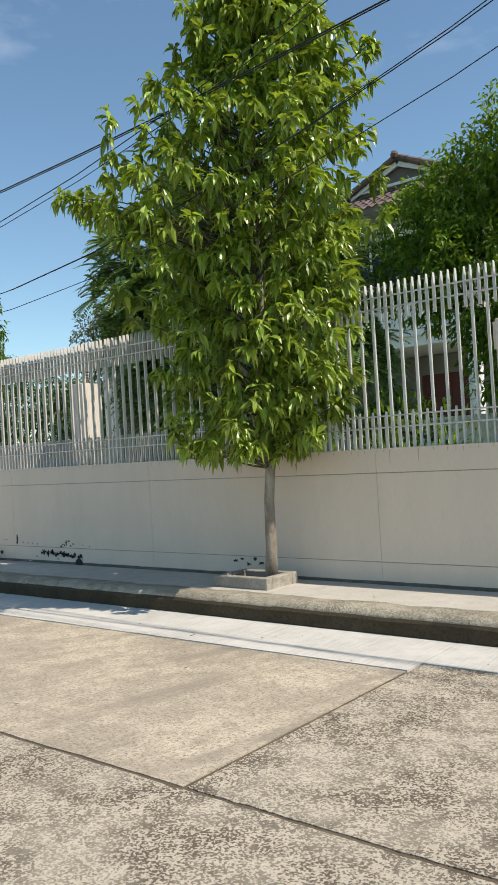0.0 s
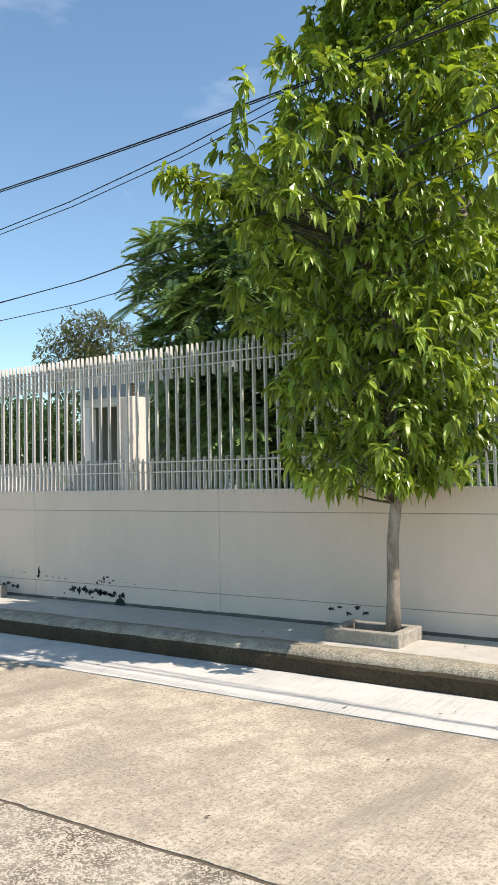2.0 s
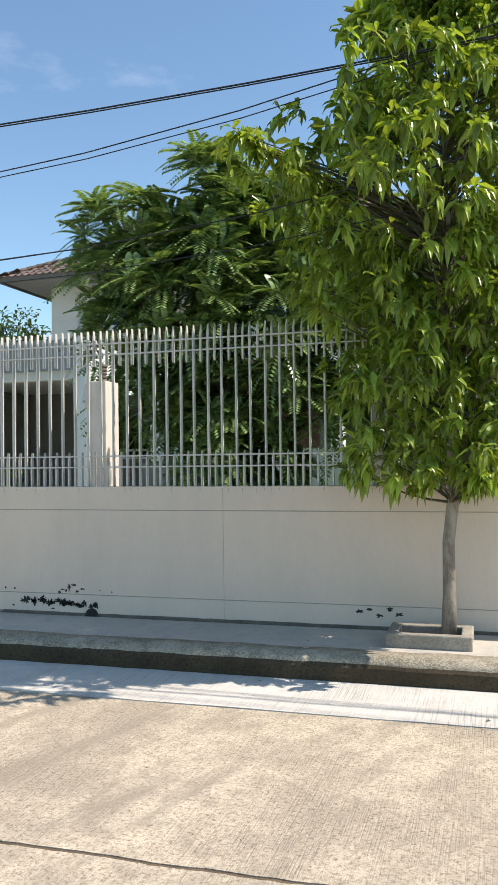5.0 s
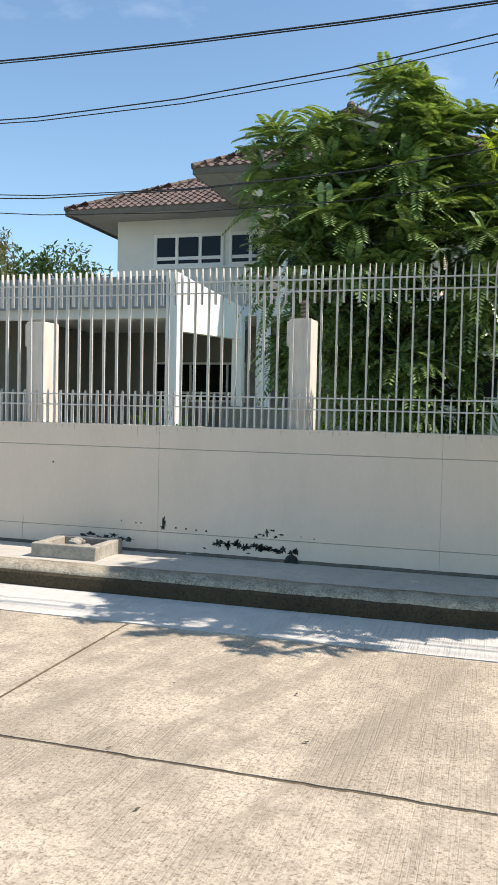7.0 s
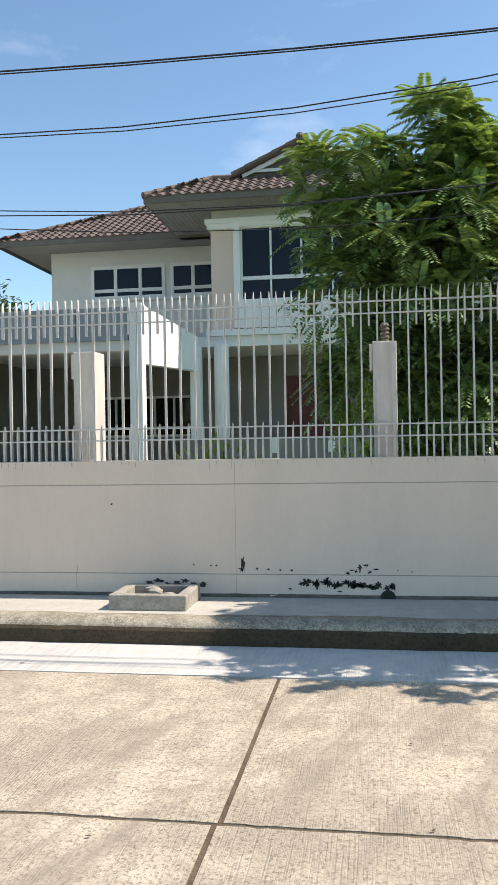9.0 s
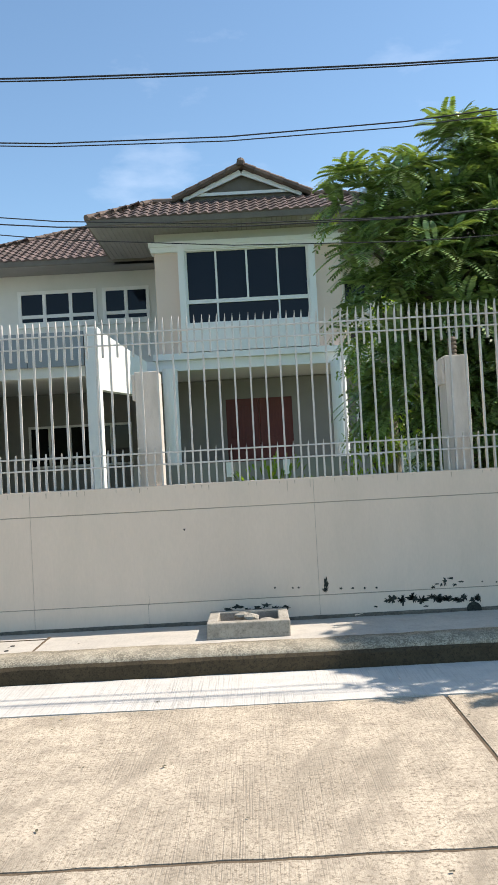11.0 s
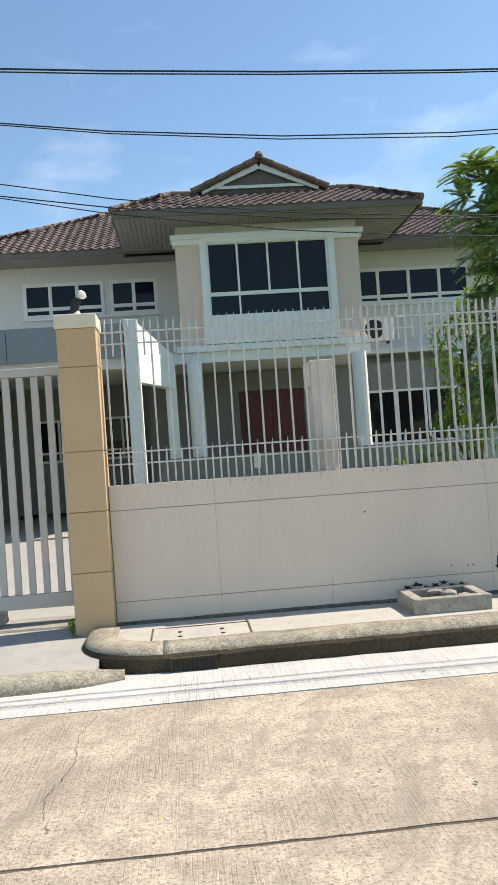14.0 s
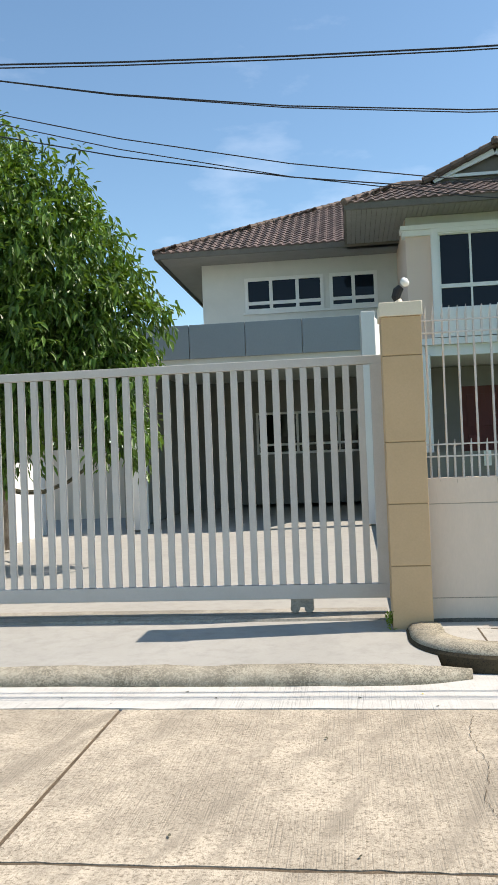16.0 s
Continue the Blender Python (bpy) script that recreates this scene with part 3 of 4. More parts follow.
for wx in (-13.45, -16.9):
    bm = bmesh.new()
    for o in (-0.062, 0.062):
        tube(bm, [(wx + o, 6.915, 0.195), (wx + o, 6.985, 0.195)], 0.042, 16)
    add_box(bm, wx - 0.1, wx + 0.1, 6.93, 6.97, 0.2, 0.278, 0.003)
    part("wheel_block", bm, M_BOX, gate, "worn steel gate wheels")
structure("gate_rail", box(-30, -12.7, 6.925, 6.975, 0.118, 0.15, bevel=0.004), M_METAL, "worn steel track under the gate")
structure("gate_sill", extrude_x([(6.72, 0.10), (6.74, 0.137), (7.2, 0.14), (7.22, 0.1)], -30, -12.70, 0.2, 0.006, 5), M_BOX, "raised cement sill under the gate track")

# ---- tree boxes ----


def tree_box(x0, x1, y0, y1, z1, label):
    e = empty("tree_box", ((x0 + x1) / 2, (y0 + y1) / 2, 0.15), label, "planter", "low cement tree boxes on the footpath")
    t = 0.085
    for r in ((x0, x1, y0, y0 + t), (x0, x1, y1 - t, y1), (x0, x0 + t, y0 + t, y1 - t), (x1 - t, x1, y0 + t, y1 - t)):
        bm = box(*r, 0.13, z1, bevel=0.01)
        for v in bm.verts:
            v.co += 0.008 * noise.noise_vector(v.co * 9)
        part("side", bm, M_BOX, e)
    part("soil", box(x0 + t - 0.01, x1 - t + 0.01, y0 + t - 0.01, y1 - t + 0.01, 0.12, 0.185), M_SOIL, e, "bare soil")
    return e


tree_box(-5.06, -4.44, 5.88, 6.34, 0.25, "low weathered cement box round the street tree")
tree_box(-9.99, -9.36, 5.87, 6.40, 0.27, "low weathered cement tree box with rubble and no tree")
rnd = random.Random(8)
for k in range(7):
    bm = bmesh.new()
    bmesh.ops.create_icosphere(bm, subdivisions=1, radius=0.06)
    sc = Vector((rnd.uniform(.7, 1.6), rnd.uniform(.6, 1.1), rnd.uniform(.35, .6)))
    c = Vector((rnd.uniform(-9.82, -9.53), rnd.uniform(6.0, 6.28), 0.21 + 0.01 * k))
    for v in bm.verts:
        v.co = Vector((v.co.x * sc.x, v.co.y * sc.y, v.co.z * sc.z)) + 0.012 * noise.noise_vector(v.co * 40 + Vector((k, 0, 0))) + c
    tagged(mesh_ob("rubble_piece", bm, M_BOX, None, "broken lump of cement in the tree box"), category="rubble", group="rubble in the tree box")


# ---- house ----
house = empty("house", (-9.5, 21, 0.9), "two-storey white and beige villa with brown tiled hip roofs", "house")


def hpart(name, rows, mat, label="", bevel=0.0):
    for row in rows:
        ob = part(name, box(*row, bevel=bevel), mat, house, label)
    return ob


WY = 21.2          # wing front wall
BY = 18.0           # bay front wall
GZ = 0.95           # ground floor level


def wall_with_holes(name, x0, x1, z0, z1, y0, y1, holes, mat, label=""):
    """A wall along x with rectangular openings (x0, x1, z0, z1)."""
    xs = sorted({x0, x1, *[h[0] for h in holes], *[h[1] for h in holes]})
    ob = None
    for a, b in zip(xs, xs[1:]):
        zz = [z0]
        for h in sorted(holes, key=lambda q: q[2]):
            if h[0] <= a and h[1] >= b:
                zz += [h[2], h[3]]
        zz.append(z1)
        for p, q in zip(zz[::2], zz[1::2]):
            if q > p:
                ob = part(name, box(a, b, y0, y1, p, q), mat, house, label)
    return ob


def window(x0, x1, z0, z1, y, cols, low, frame=0.05, glassmat=None, label="white framed window with dark glass"):
    """A window: frame > panes; cols: x fractions of the upright bars; low: height of the low cross bar, or None."""
    glassmat = glassmat or M_GLASS
    fr = boxes([(x0, x1, y, y + 0.09, z1 - frame, z1), (x0, x1, y, y + 0.09, z0, z0 + frame),
                (x0, x0 + frame, y, y + 0.09, z0 + frame, z1 - frame), (x1 - frame, x1, y, y + 0.09, z0 + frame, z1 - frame)])
    xs = [x0 + frame] + [x0 + (x1 - x0) * c for c in cols] + [x1 - frame]
    for c in xs[1:-1]:
        add_box(fr, c - frame / 2, c + frame / 2, y + 0.005, y + 0.085, z0 + frame, z1 - frame)
    if low:
        for a, b in zip(xs, xs[1:]):
            add_box(fr, a + (frame / 2 if a != xs[0] else 0), b - (frame / 2 if b != xs[-1] else 0), y + 0.01, y + 0.08, low - frame / 2, low + frame / 2)
    w = part("window", fr, M_WHITE, house, label)
    for a, b in zip(xs, xs[1:]):
        p = part("pane", box(a, b, y + 0.045, y + 0.053, z0 + frame, z1 - frame), glassmat, w, "dark reflecting glass")
    return w


# bay on the upper floor
wall_with_holes("bay_wall", -11.57, -7.37, 3.82, 6.50, BY, BY + 0.2, [(-10.88, -8.10, 4.66, 6.33)], M_CREAM, "beige bay wall")
hpart("bay_side_wall", [(-11.57, -11.37, BY + 0.2, WY, 3.82, 6.75), (-7.57, -7.37, BY + 0.2, WY, 3.82, 6.75)], M_CREAM)
hpart("bay_frame", [(-11.03, -10.88, BY - 0.12, BY + 0.02, 4.02, 6.42), (-8.10, -7.95, BY - 0.12, BY + 0.02, 4.02, 6.42),
                    (-10.88, -8.10, BY - 0.12, BY + 0.02, 6.33, 6.42), (-10.88, -8.10, BY - 0.12, BY + 0.02, 4.02, 4.64)], M_WHITE, "white raised window surround")
hpart("cornice", [(-11.68, -7.26, BY - 0.14, BY + 0.3, 6.42, 6.52), (-11.64, -7.30, BY - 0.09, BY + 0.25, 6.30, 6.42 - 0.002)], M_WHITE, "white cornice over the bay")
window(-10.88, -8.10, 5.15, 6.33, BY - 0.05, (0.25, 0.5, 0.75), None, 0.045, label="large white framed bay window with dark glass")
window(-10.88, -8.10, 4.64, 5.148, BY - 0.05, (0.25, 0.75), None, 0.04, label="low white framed bay window with dark glass")
hpart("bay_slab", [(-11.7, -7.25, BY - 0.12, BY + 0.3, 3.86, 4.0), (-12.45, -7.25, BY - 0.02, WY, 3.62, 3.858)], M_WHITE, "white slab edge under the bay")

# upper wings
wall_with_holes("upper_wall", -16.75, -11.57, 3.6, 6.75, WY, WY + 0.2, [(-15.6, -13.5, 5.40, 6.32), (-13.35, -12.1, 5.40, 6.32)], M_HOUSE, "pale upper wall")
wall_with_holes("upper_wall", -7.37, -2.2, 3.6, 6.75, WY, WY + 0.2, [(-7.0, -3.6, 5.3, 6.27)], M_HOUSE, "pale upper wall")
hpart("upper_side_wall", [(-16.75, -16.55, WY + 0.2, 29, 0.3, 6.75), (-2.4, -2.2, WY + 0.2, 29, 0.3, 6.75), (-16.5, -2.4, 28.8, 29, 0.3, 6.75)], M_HOUSE)
window(-15.6, -13.5, 5.40, 6.32, WY - 0.03, (0.333, 0.666), 5.64, 0.09)
window(-13.35, -12.1, 5.40, 6.32, WY - 0.03, (0.5,), 5.64, 0.09)
window(-7.0, -3.6, 5.3, 6.27, WY - 0.03, (0.25, 0.5, 0.75), 5.5, 0.085)
hpart("sill", [(-15.65, -12.05, WY - 0.08, WY - 0.002, 5.34, 5.396), (-7.05, -3.55, WY - 0.08, WY - 0.002, 5.24, 5.296)], M_WHITE)
hpart("inner_floor", [(-16, -2.4, WY + 0.2, 28.8, 3.6, 3.8), (-16, -2.4, WY + 0.2, 28.8, 0.7, GZ)], M_SHADEWALL)

# ground floor and porch
PY = 20.3
wall_with_holes("ground_wall", -12.3, -2.2, 0.5, 3.6, PY, PY + 0.2, [(-10.20, -8.52, GZ, 3.10), (-6.9, -4.4, 1.5, 2.9)], M_SHADEWALL, "porch wall with its shade darkened into the colour")
wall_with_holes("ground_wall", -16.0, -12.3, 0.3, 3.6, PY + 0.6, PY + 0.8, [(-15.4, -12.7, 1.6, 2.7)], M_SHADEWALL, "garage wall with its shade darkened into the colour")
hpart("porch_side_wall", [(-12.5, -12.302, PY, PY + 0.8, 0.3, 3.6)], M_SHADEWALL)
window(-15.4, -12.7, 1.6, 2.7, PY + 0.6, (0.2, 0.4, 0.6, 0.8), 1.85, 0.06, M_GLASS_DIM)
window(-6.9, -4.4, 1.5, 2.9, PY, (0.33, 0.66), None, 0.06, M_GLASS_DIM)
d = part("door", boxes([(-10.20, -9.365, PY + 0.03, PY + 0.08, GZ, 3.10), (-9.355, -8.52, PY + 0.03, PY + 0.08, GZ, 3.10)], 0.004), M_DOOR, house, "red-brown wooden double door")
for x0 in (-10.07, -9.23):
    for z0 in (1.1, 2.1):
        part("door_panel", box(x0, x0 + 0.58, PY + 0.012, PY + 0.029, z0, z0 + 0.8, bevel=0.006), M_DOOR, d)
hpart("porch_floor", [(-12.3, -2.2, 17.3, PY, 0.4, GZ)], M_SHADEWALL, "porch floor")
hpart("porch_parapet", [(-12.2, -7.2, 17.45, 17.6, 0.4, 1.50), (-7.2, -2.2, 17.45, 17.6, 0.4, 1.42)], M_SHADEWALL, "low porch parapet")
hpart("porch_rail_post", [(-10.17, -10.02, 17.40, 17.446, 1.18, 1.5), (-8.93, -8.78, 17.40, 17.446, 1.18, 1.5)], M_WHITE)
for x in (-11.33, -7.58):
    bm = bmesh.new()
    tube(bm, [(x, 17.8, 1.50), (x, 17.8, 3.64)], [0.17, 0.17], 20)
    part("column", bm, M_WHITE, house, "round white porch column")

# roofs


def roof_plane(bm, p0, p1, q0, q1, tile_w=0.22, course=0.27):
    """Rows of curved tiles over a sloping quad: eave p0-p1, top q0-q1."""
    p0, p1, q0, q1 = map(Vector, (p0, p1, q0, q1))
    nrm = (p1 - p0).cross(q0 - p0 if (q0 - p0).length > 0.1 else q1 - p0).normalized()
    if nrm.z < 0:
        nrm = -nrm
    along = (p1 - p0).normalized()
    up = nrm.cross(along)
    if up.z < 0:
        up = -up
    height = (q0 - p0).dot(up)
    rows = max(1, int(height / course))
    for r in range(rows):
        f0, f1 = r / rows, (r + 1) / rows
        a0, b0 = p0.lerp(q0, f0), p1.lerp(q1, f0)
        a1, b1 = p0.lerp(q0, f1), p1.lerp(q1, f1)
        s0, s1 = min((a0 - p0).dot(along), (a1 - p0).dot(along)), max((b0 - p0).dot(along), (b1 - p0).dot(along))
        k0, k1 = math.floor(s0 / tile_w), math.ceil(s1 / tile_w)
        for k in range(k0, k1):
            base = p0 + along * (k * tile_w)
            lo, hi = height * f0, height * f1 + 0.04
            mid = (k + 0.5) * tile_w
            if mid < s0 or mid > s1:
                continue
            jit = 0.006 * math.sin(k * 12.9 + r * 78.2)
            prof = ((0.0, 0.0), (0.06, 0.005), (0.11, 0.03), (0.155, 0.045), (0.2, 0.03), (tile_w, 0.0))
            low = [bm.verts.new(base + along * s + up * (lo + jit) + nrm * (h + 0.035)) for s, h in prof]
            top = [bm.verts.new(base + along * s + up * hi + nrm * (h + 0.008)) for s, h in prof]
            edge = [bm.verts.new(base + along * s + up * (lo + jit) + nrm * (h * 0.6)) for s, h in prof]
            for j in range(len(prof) - 1):
                bm.faces.new((low[j], low[j + 1], top[j + 1], top[j]))
                bm.faces.new((edge[j], edge[j + 1], low[j + 1], low[j]))


def ridge_line(bm, a, b, r=0.08, step=0.3):
    a, b = Vector(a), Vector(b)
    n = max(1, int((b - a).length / step))
    for i in range(n):
        p, q = a.lerp(b, i / n), a.lerp(b, (i + 1.12) / n)
        tube(bm, [p, q], [r * 1.12, r * 0.9], 8)


SL = 0.54                       # slope
EZ, BZ = 6.80, 6.87             # eave heights of the wings and of the bay
ROOF_L, ROOF_R, ROOF_F, ROOF_B = -17.75, -1.2, 19.95, 30.0
run = (ROOF_B - ROOF_F) / 2
RZ = EZ + 0.50 * run
ra, rb = ROOF_L + run, ROOF_R - run
ym = ROOF_F + run
bm = bmesh.new()
roof_plane(bm, (ROOF_L, ROOF_F, EZ), (ROOF_R, ROOF_F, EZ), (ra, ym, RZ), (rb, ym, RZ))
roof_plane(bm, (ROOF_L, ROOF_B, EZ), (ROOF_L, ROOF_F, EZ), (ra, ym, RZ), (ra, ym, RZ))
roof_plane(bm, (ROOF_R, ROOF_F, EZ), (ROOF_R, ROOF_B, EZ), (rb, ym, RZ), (rb, ym, RZ))
roof_plane(bm, (ROOF_R, ROOF_B, EZ), (ROOF_L, ROOF_B, EZ), (rb, ym, RZ), (ra, ym, RZ))
roof = part("roof", bm, M_ROOF, house, "weathered brown clay tiles")
bm = bmesh.new()
for a, b in (((ROOF_L, ROOF_F), (ra, ym)), ((ROOF_R, ROOF_F), (rb, ym)), ((ROOF_L, ROOF_B), (ra, ym)), ((ROOF_R, ROOF_B), (rb, ym))):
    ridge_line(bm, (*a, EZ + 0.05), (*b, RZ + 0.05))
ridge_line(bm, (ra, ym, RZ + 0.05), (rb, ym, RZ + 0.05))
part("ridge_tiles", bm, M_RIDGE, house, "dark ridge tiles")
hpart("soffit", [(ROOF_L + 0.08, ROOF_R - 0.08, ROOF_F + 0.08, ROOF_B - 0.08, EZ - 0.06, EZ - 0.03)], M_SOFFIT, "grey boarded soffit")
hpart("eave_board", [(ROOF_L, ROOF_R, ROOF_F, ROOF_F + 0.04, EZ - 0.12, EZ + 0.03), (ROOF_L, ROOF_L + 0.04, ROOF_F + 0.04, ROOF_B, EZ - 0.12, EZ + 0.03),
                     (ROOF_R - 0.04, ROOF_R, ROOF_F + 0.04, ROOF_B, EZ - 0.12, EZ + 0.03)], M_EAVE)

# bay roof with a gablet
BL, BR, BF = -12.9, -6.05, 17.14
GY = 18.45
gz = BZ + SL * (GY - BF)
hx = (GY - BF)
bm = bmesh.new()
roof_plane(bm, (BL, BF, BZ), (BR, BF, BZ), (BL + hx, GY, gz), (BR - hx, GY, gz))
PKX, PKZ, GA = -9.5, 8.27, 1.50
back = 24.0
roof_plane(bm, (BL, back, BZ), (BL, BF, BZ), (BL + hx, back, gz), (BL + hx, GY, gz))
roof_plane(bm, (BR, BF, BZ), (BR, back, BZ), (BR - hx, GY, gz), (BR - hx, back, gz))
roof_plane(bm, (PKX - GA, back, gz), (PKX - GA, GY - 0.12, gz), (PKX, back, PKZ), (PKX, GY - 0.12, PKZ))
roof_plane(bm, (PKX + GA, GY - 0.12, gz), (PKX + GA, back, gz), (PKX, GY - 0.12, PKZ), (PKX, back, PKZ))
add_box(bm, BL + hx, BR - hx, GY, back, gz - 0.06, gz)
part("bay_roof", bm, M_ROOF, house, "weathered brown clay tiles")
bm = bmesh.new()
for a, b in (((BL, BF, BZ + .05), (BL + hx, GY, gz + .05)), ((BR, BF, BZ + .05), (BR - hx, GY, gz + .05)), ((PKX, GY - 0.15, PKZ + 0.07), (PKX, back, PKZ + 0.07)),
             ((PKX - GA - 0.1, GY - 0.15, gz + .04), (PKX, GY - 0.15, PKZ + 0.07)), ((PKX + GA + 0.1, GY - 0.15, gz + .04), (PKX, GY - 0.15, PKZ + 0.07)), ((BL + hx, GY, gz + .04), (PKX - GA, GY, gz + .04)), ((PKX + GA, GY, gz + .04), (BR - hx, GY, gz + .04))):
    ridge_line(bm, a, b)
tube(bm, [(PKX, GY - 0.24, PKZ + 0.02), (PKX, GY - 0.23, PKZ + 0.09), (PKX, GY - 0.20, PKZ + 0.15), (PKX, GY - 0.17, PKZ + 0.19)], [0.07, 0.10, 0.09, 0.03], 10)
part("bay_ridge_tiles", bm, M_RIDGE, house, "dark ridge tiles")


def bar(bm, a, b, w, h):
    a, b = Vector(a), Vector(b)
    d = (b - a).normalized()
    s = Vector((0, 1, 0))
    u = d.cross(s).normalized()
    vs = [bm.verts.new(p + s * i * w / 2 + u * j * h / 2) for p in (a, b) for i, j in ((-1, -1), (1, -1), (1, 1), (-1, 1))]
    for f in ((0, 1, 2, 3), (7, 6, 5, 4), (0, 4, 5, 1), (1, 5, 6, 2), (2, 6, 7, 3), (3, 7, 4, 0)):
        bm.faces.new([vs[k] for k in f])


bm = bmesh.new()
for s in (-1, 1):
    bar(bm, (PKX + s * (GA - 0.12), GY - 0.09, gz + 0.05), (PKX + s * 0.02, GY - 0.09, PKZ - 0.09), 0.05, 0.13)
bar(bm, (PKX - GA + 0.3, GY - 0.05, gz + 0.14), (PKX + GA - 0.3, GY - 0.05, gz + 0.14), 0.05, 0.07)
bmesh.ops.recalc_face_normals(bm, faces=bm.faces)
part("barge_board", bm, M_WHITE, house, "worn white barge boards")
bm = bmesh.new()
v = [bm.verts.new(p) for p in ((PKX - GA, GY, gz), (PKX + GA, GY, gz), (PKX, GY, PKZ - 0.02))]
bm.faces.new(v)
v = [bm.verts.new(p) for p in ((PKX - GA, GY + 0.1, gz), (PKX + GA, GY + 0.1, gz), (PKX, GY + 0.1, PKZ - 0.02))]
bm.faces.new(v)
part("gablet_wall", bm, M_EAVE, house, "dark grey gablet boarding")
rows = [(BL, BR, BF, BF + 0.04, BZ - 0.12, BZ + 0.02), (BL, BL + 0.04, BF + 0.04, 20.5, BZ - 0.12, BZ + 0.02), (BR - 0.04, BR, BF + 0.04, 20.5, BZ - 0.12, BZ + 0.02)]
hpart("bay_eave_board", rows, M_EAVE)
rows = [(BL + 0.045 + 0.11 * i, BL + 0.145 + 0.11 * i, BF + 0.05, 20.5, BZ - 0.13, BZ - 0.10) for i in range(int((BR - BL - 0.1) / 0.11))]
tagged(part("bay_soffit", boxes(rows), M_SOFFIT, house, "grey slatted soffit"), kind="stuff")
hpart("bay_head_wall", [(-11.55, -7.39, BY + 0.02, BY + 0.2, 6.50, BZ - 0.132)], M_HOUSE)

# air conditioner on the ledge
hpart("ledge", [(-7.35, -4.2, WY - 0.9, WY, 3.85, 3.98)], M_HOUSE)
ac = empty("air_conditioner", (-6.9, 19.2, 3.98), "white outdoor air conditioner unit on the ledge", "air conditioner")
part("case", box(-7.2, -6.4, 19.0, 19.35, 4.02, 4.6, bevel=0.02), M_WHITE, ac)
bm = bmesh.new()
tube(bm, [(-6.88, 18.97, 4.31), (-6.88, 19.0, 4.31)], [0.23, 0.23], 24)
part("fan_grille", bm, M_DARK, ac, "dark round fan grille")
part("foot", boxes([(-7.15, -7.08, 19.0, 19.35, 3.98, 4.02), (-6.52, -6.45, 19.0, 19.35, 3.98, 4.02)]), M_DARK, ac)

# carport
cp = empty("carport", (-14.8, 17.5, 0.3), "flat roofed white carport with grey fascia panels", "carport")
CY = 15.2
CZ0, CZ1 = 3.42, 4.16
part("post", box(-12.68, -12.42, CY - 0.02, CY + 0.26, 0.2, 4.22, bevel=0.01), M_WHITE, cp, "white square post")
bm = bmesh.new()
vs = [bm.verts.new(p) for p in ((-12.46, CY + 0.28, 3.04), (-11.80, 17.5, 3.04), (-11.80, 17.5, 3.8), (-12.46, CY + 0.28, 4.22), (-12.66, CY + 0.28, 3.04), (-12.0, 17.5, 3.04), (-12.0, 17.5, 3.8), (-12.66, CY + 0.28, 4.22))]
for f in ((0, 1, 2, 3), (7, 6, 5, 4), (0, 4, 5, 1), (3, 2, 6, 7), (1, 5, 6, 2), (0, 3, 7, 4)):
    bm.faces.new([vs[k] for k in f])
part("side_beam", bm, M_WHITE, cp, "white side beam")
part("rear_post", box(-12.0, -11.76, 17.5, 17.75, 0.2, 3.6, bevel=0.01), M_WHITE, cp, "white square post")
x = -12.70
while x > -16.9:
    part("fascia_panel", box(x - 1.09, x - 0.006, CY + 0.02, CY + 0.08, CZ0 + 0.08, CZ1, bevel=0.004), M_FASCIA, cp)
    x -= 1.1
part("beam", box(-17.3, -12.71, CY + 0.09, CY + 0.35, CZ0 - 0.12, CZ1 - 0.02), M_HOUSE, cp, "cream front beam")
part("roof_slab", box(-17.3, -12.71, CY + 0.36, PY + 0.5, CZ0 + 0.1, CZ1 - 0.1), M_HOUSE, cp, "cream painted ceiling slab")
part("front_post", box(-17.3, -17.0, CY + 0.1, CY + 0.36, 0.2, CZ0 - 0.125, bevel=0.01), M_WHITE, cp, "white square post")
part("side_wall", box(-17.5, -17.302, CY + 0.4, PY + 0.8, 0.2, CZ1 - 0.1), M_SHADEWALL, cp)
part("rear_wall", box(-17.3, -16.0, PY + 0.6, PY + 0.8, 0.2, 3.6), M_SHADEWALL, cp)
structure("yard_wall", boxes([(-40, -17.5, 19, 19.2, 0.1, 1.9), (16, 16.2, 6.7, 40, 0, 2)]), M_WALL, "white painted yard wall")
structure("side_yard_wall", box(-19.2, -19.0, 7.3, 15.2, 0.1, 1.6), M_WHITE, "white side wall of the yard")


# ---- trees ----
def rot_frame(d):
    d = d.normalized()
    s = d.cross(Vector((0, 0, 1)))
    if s.length < 1e-3:
        s = Vector((1, 0, 0))
    s.normalize()
    return d, s, s.cross(d).normalized()


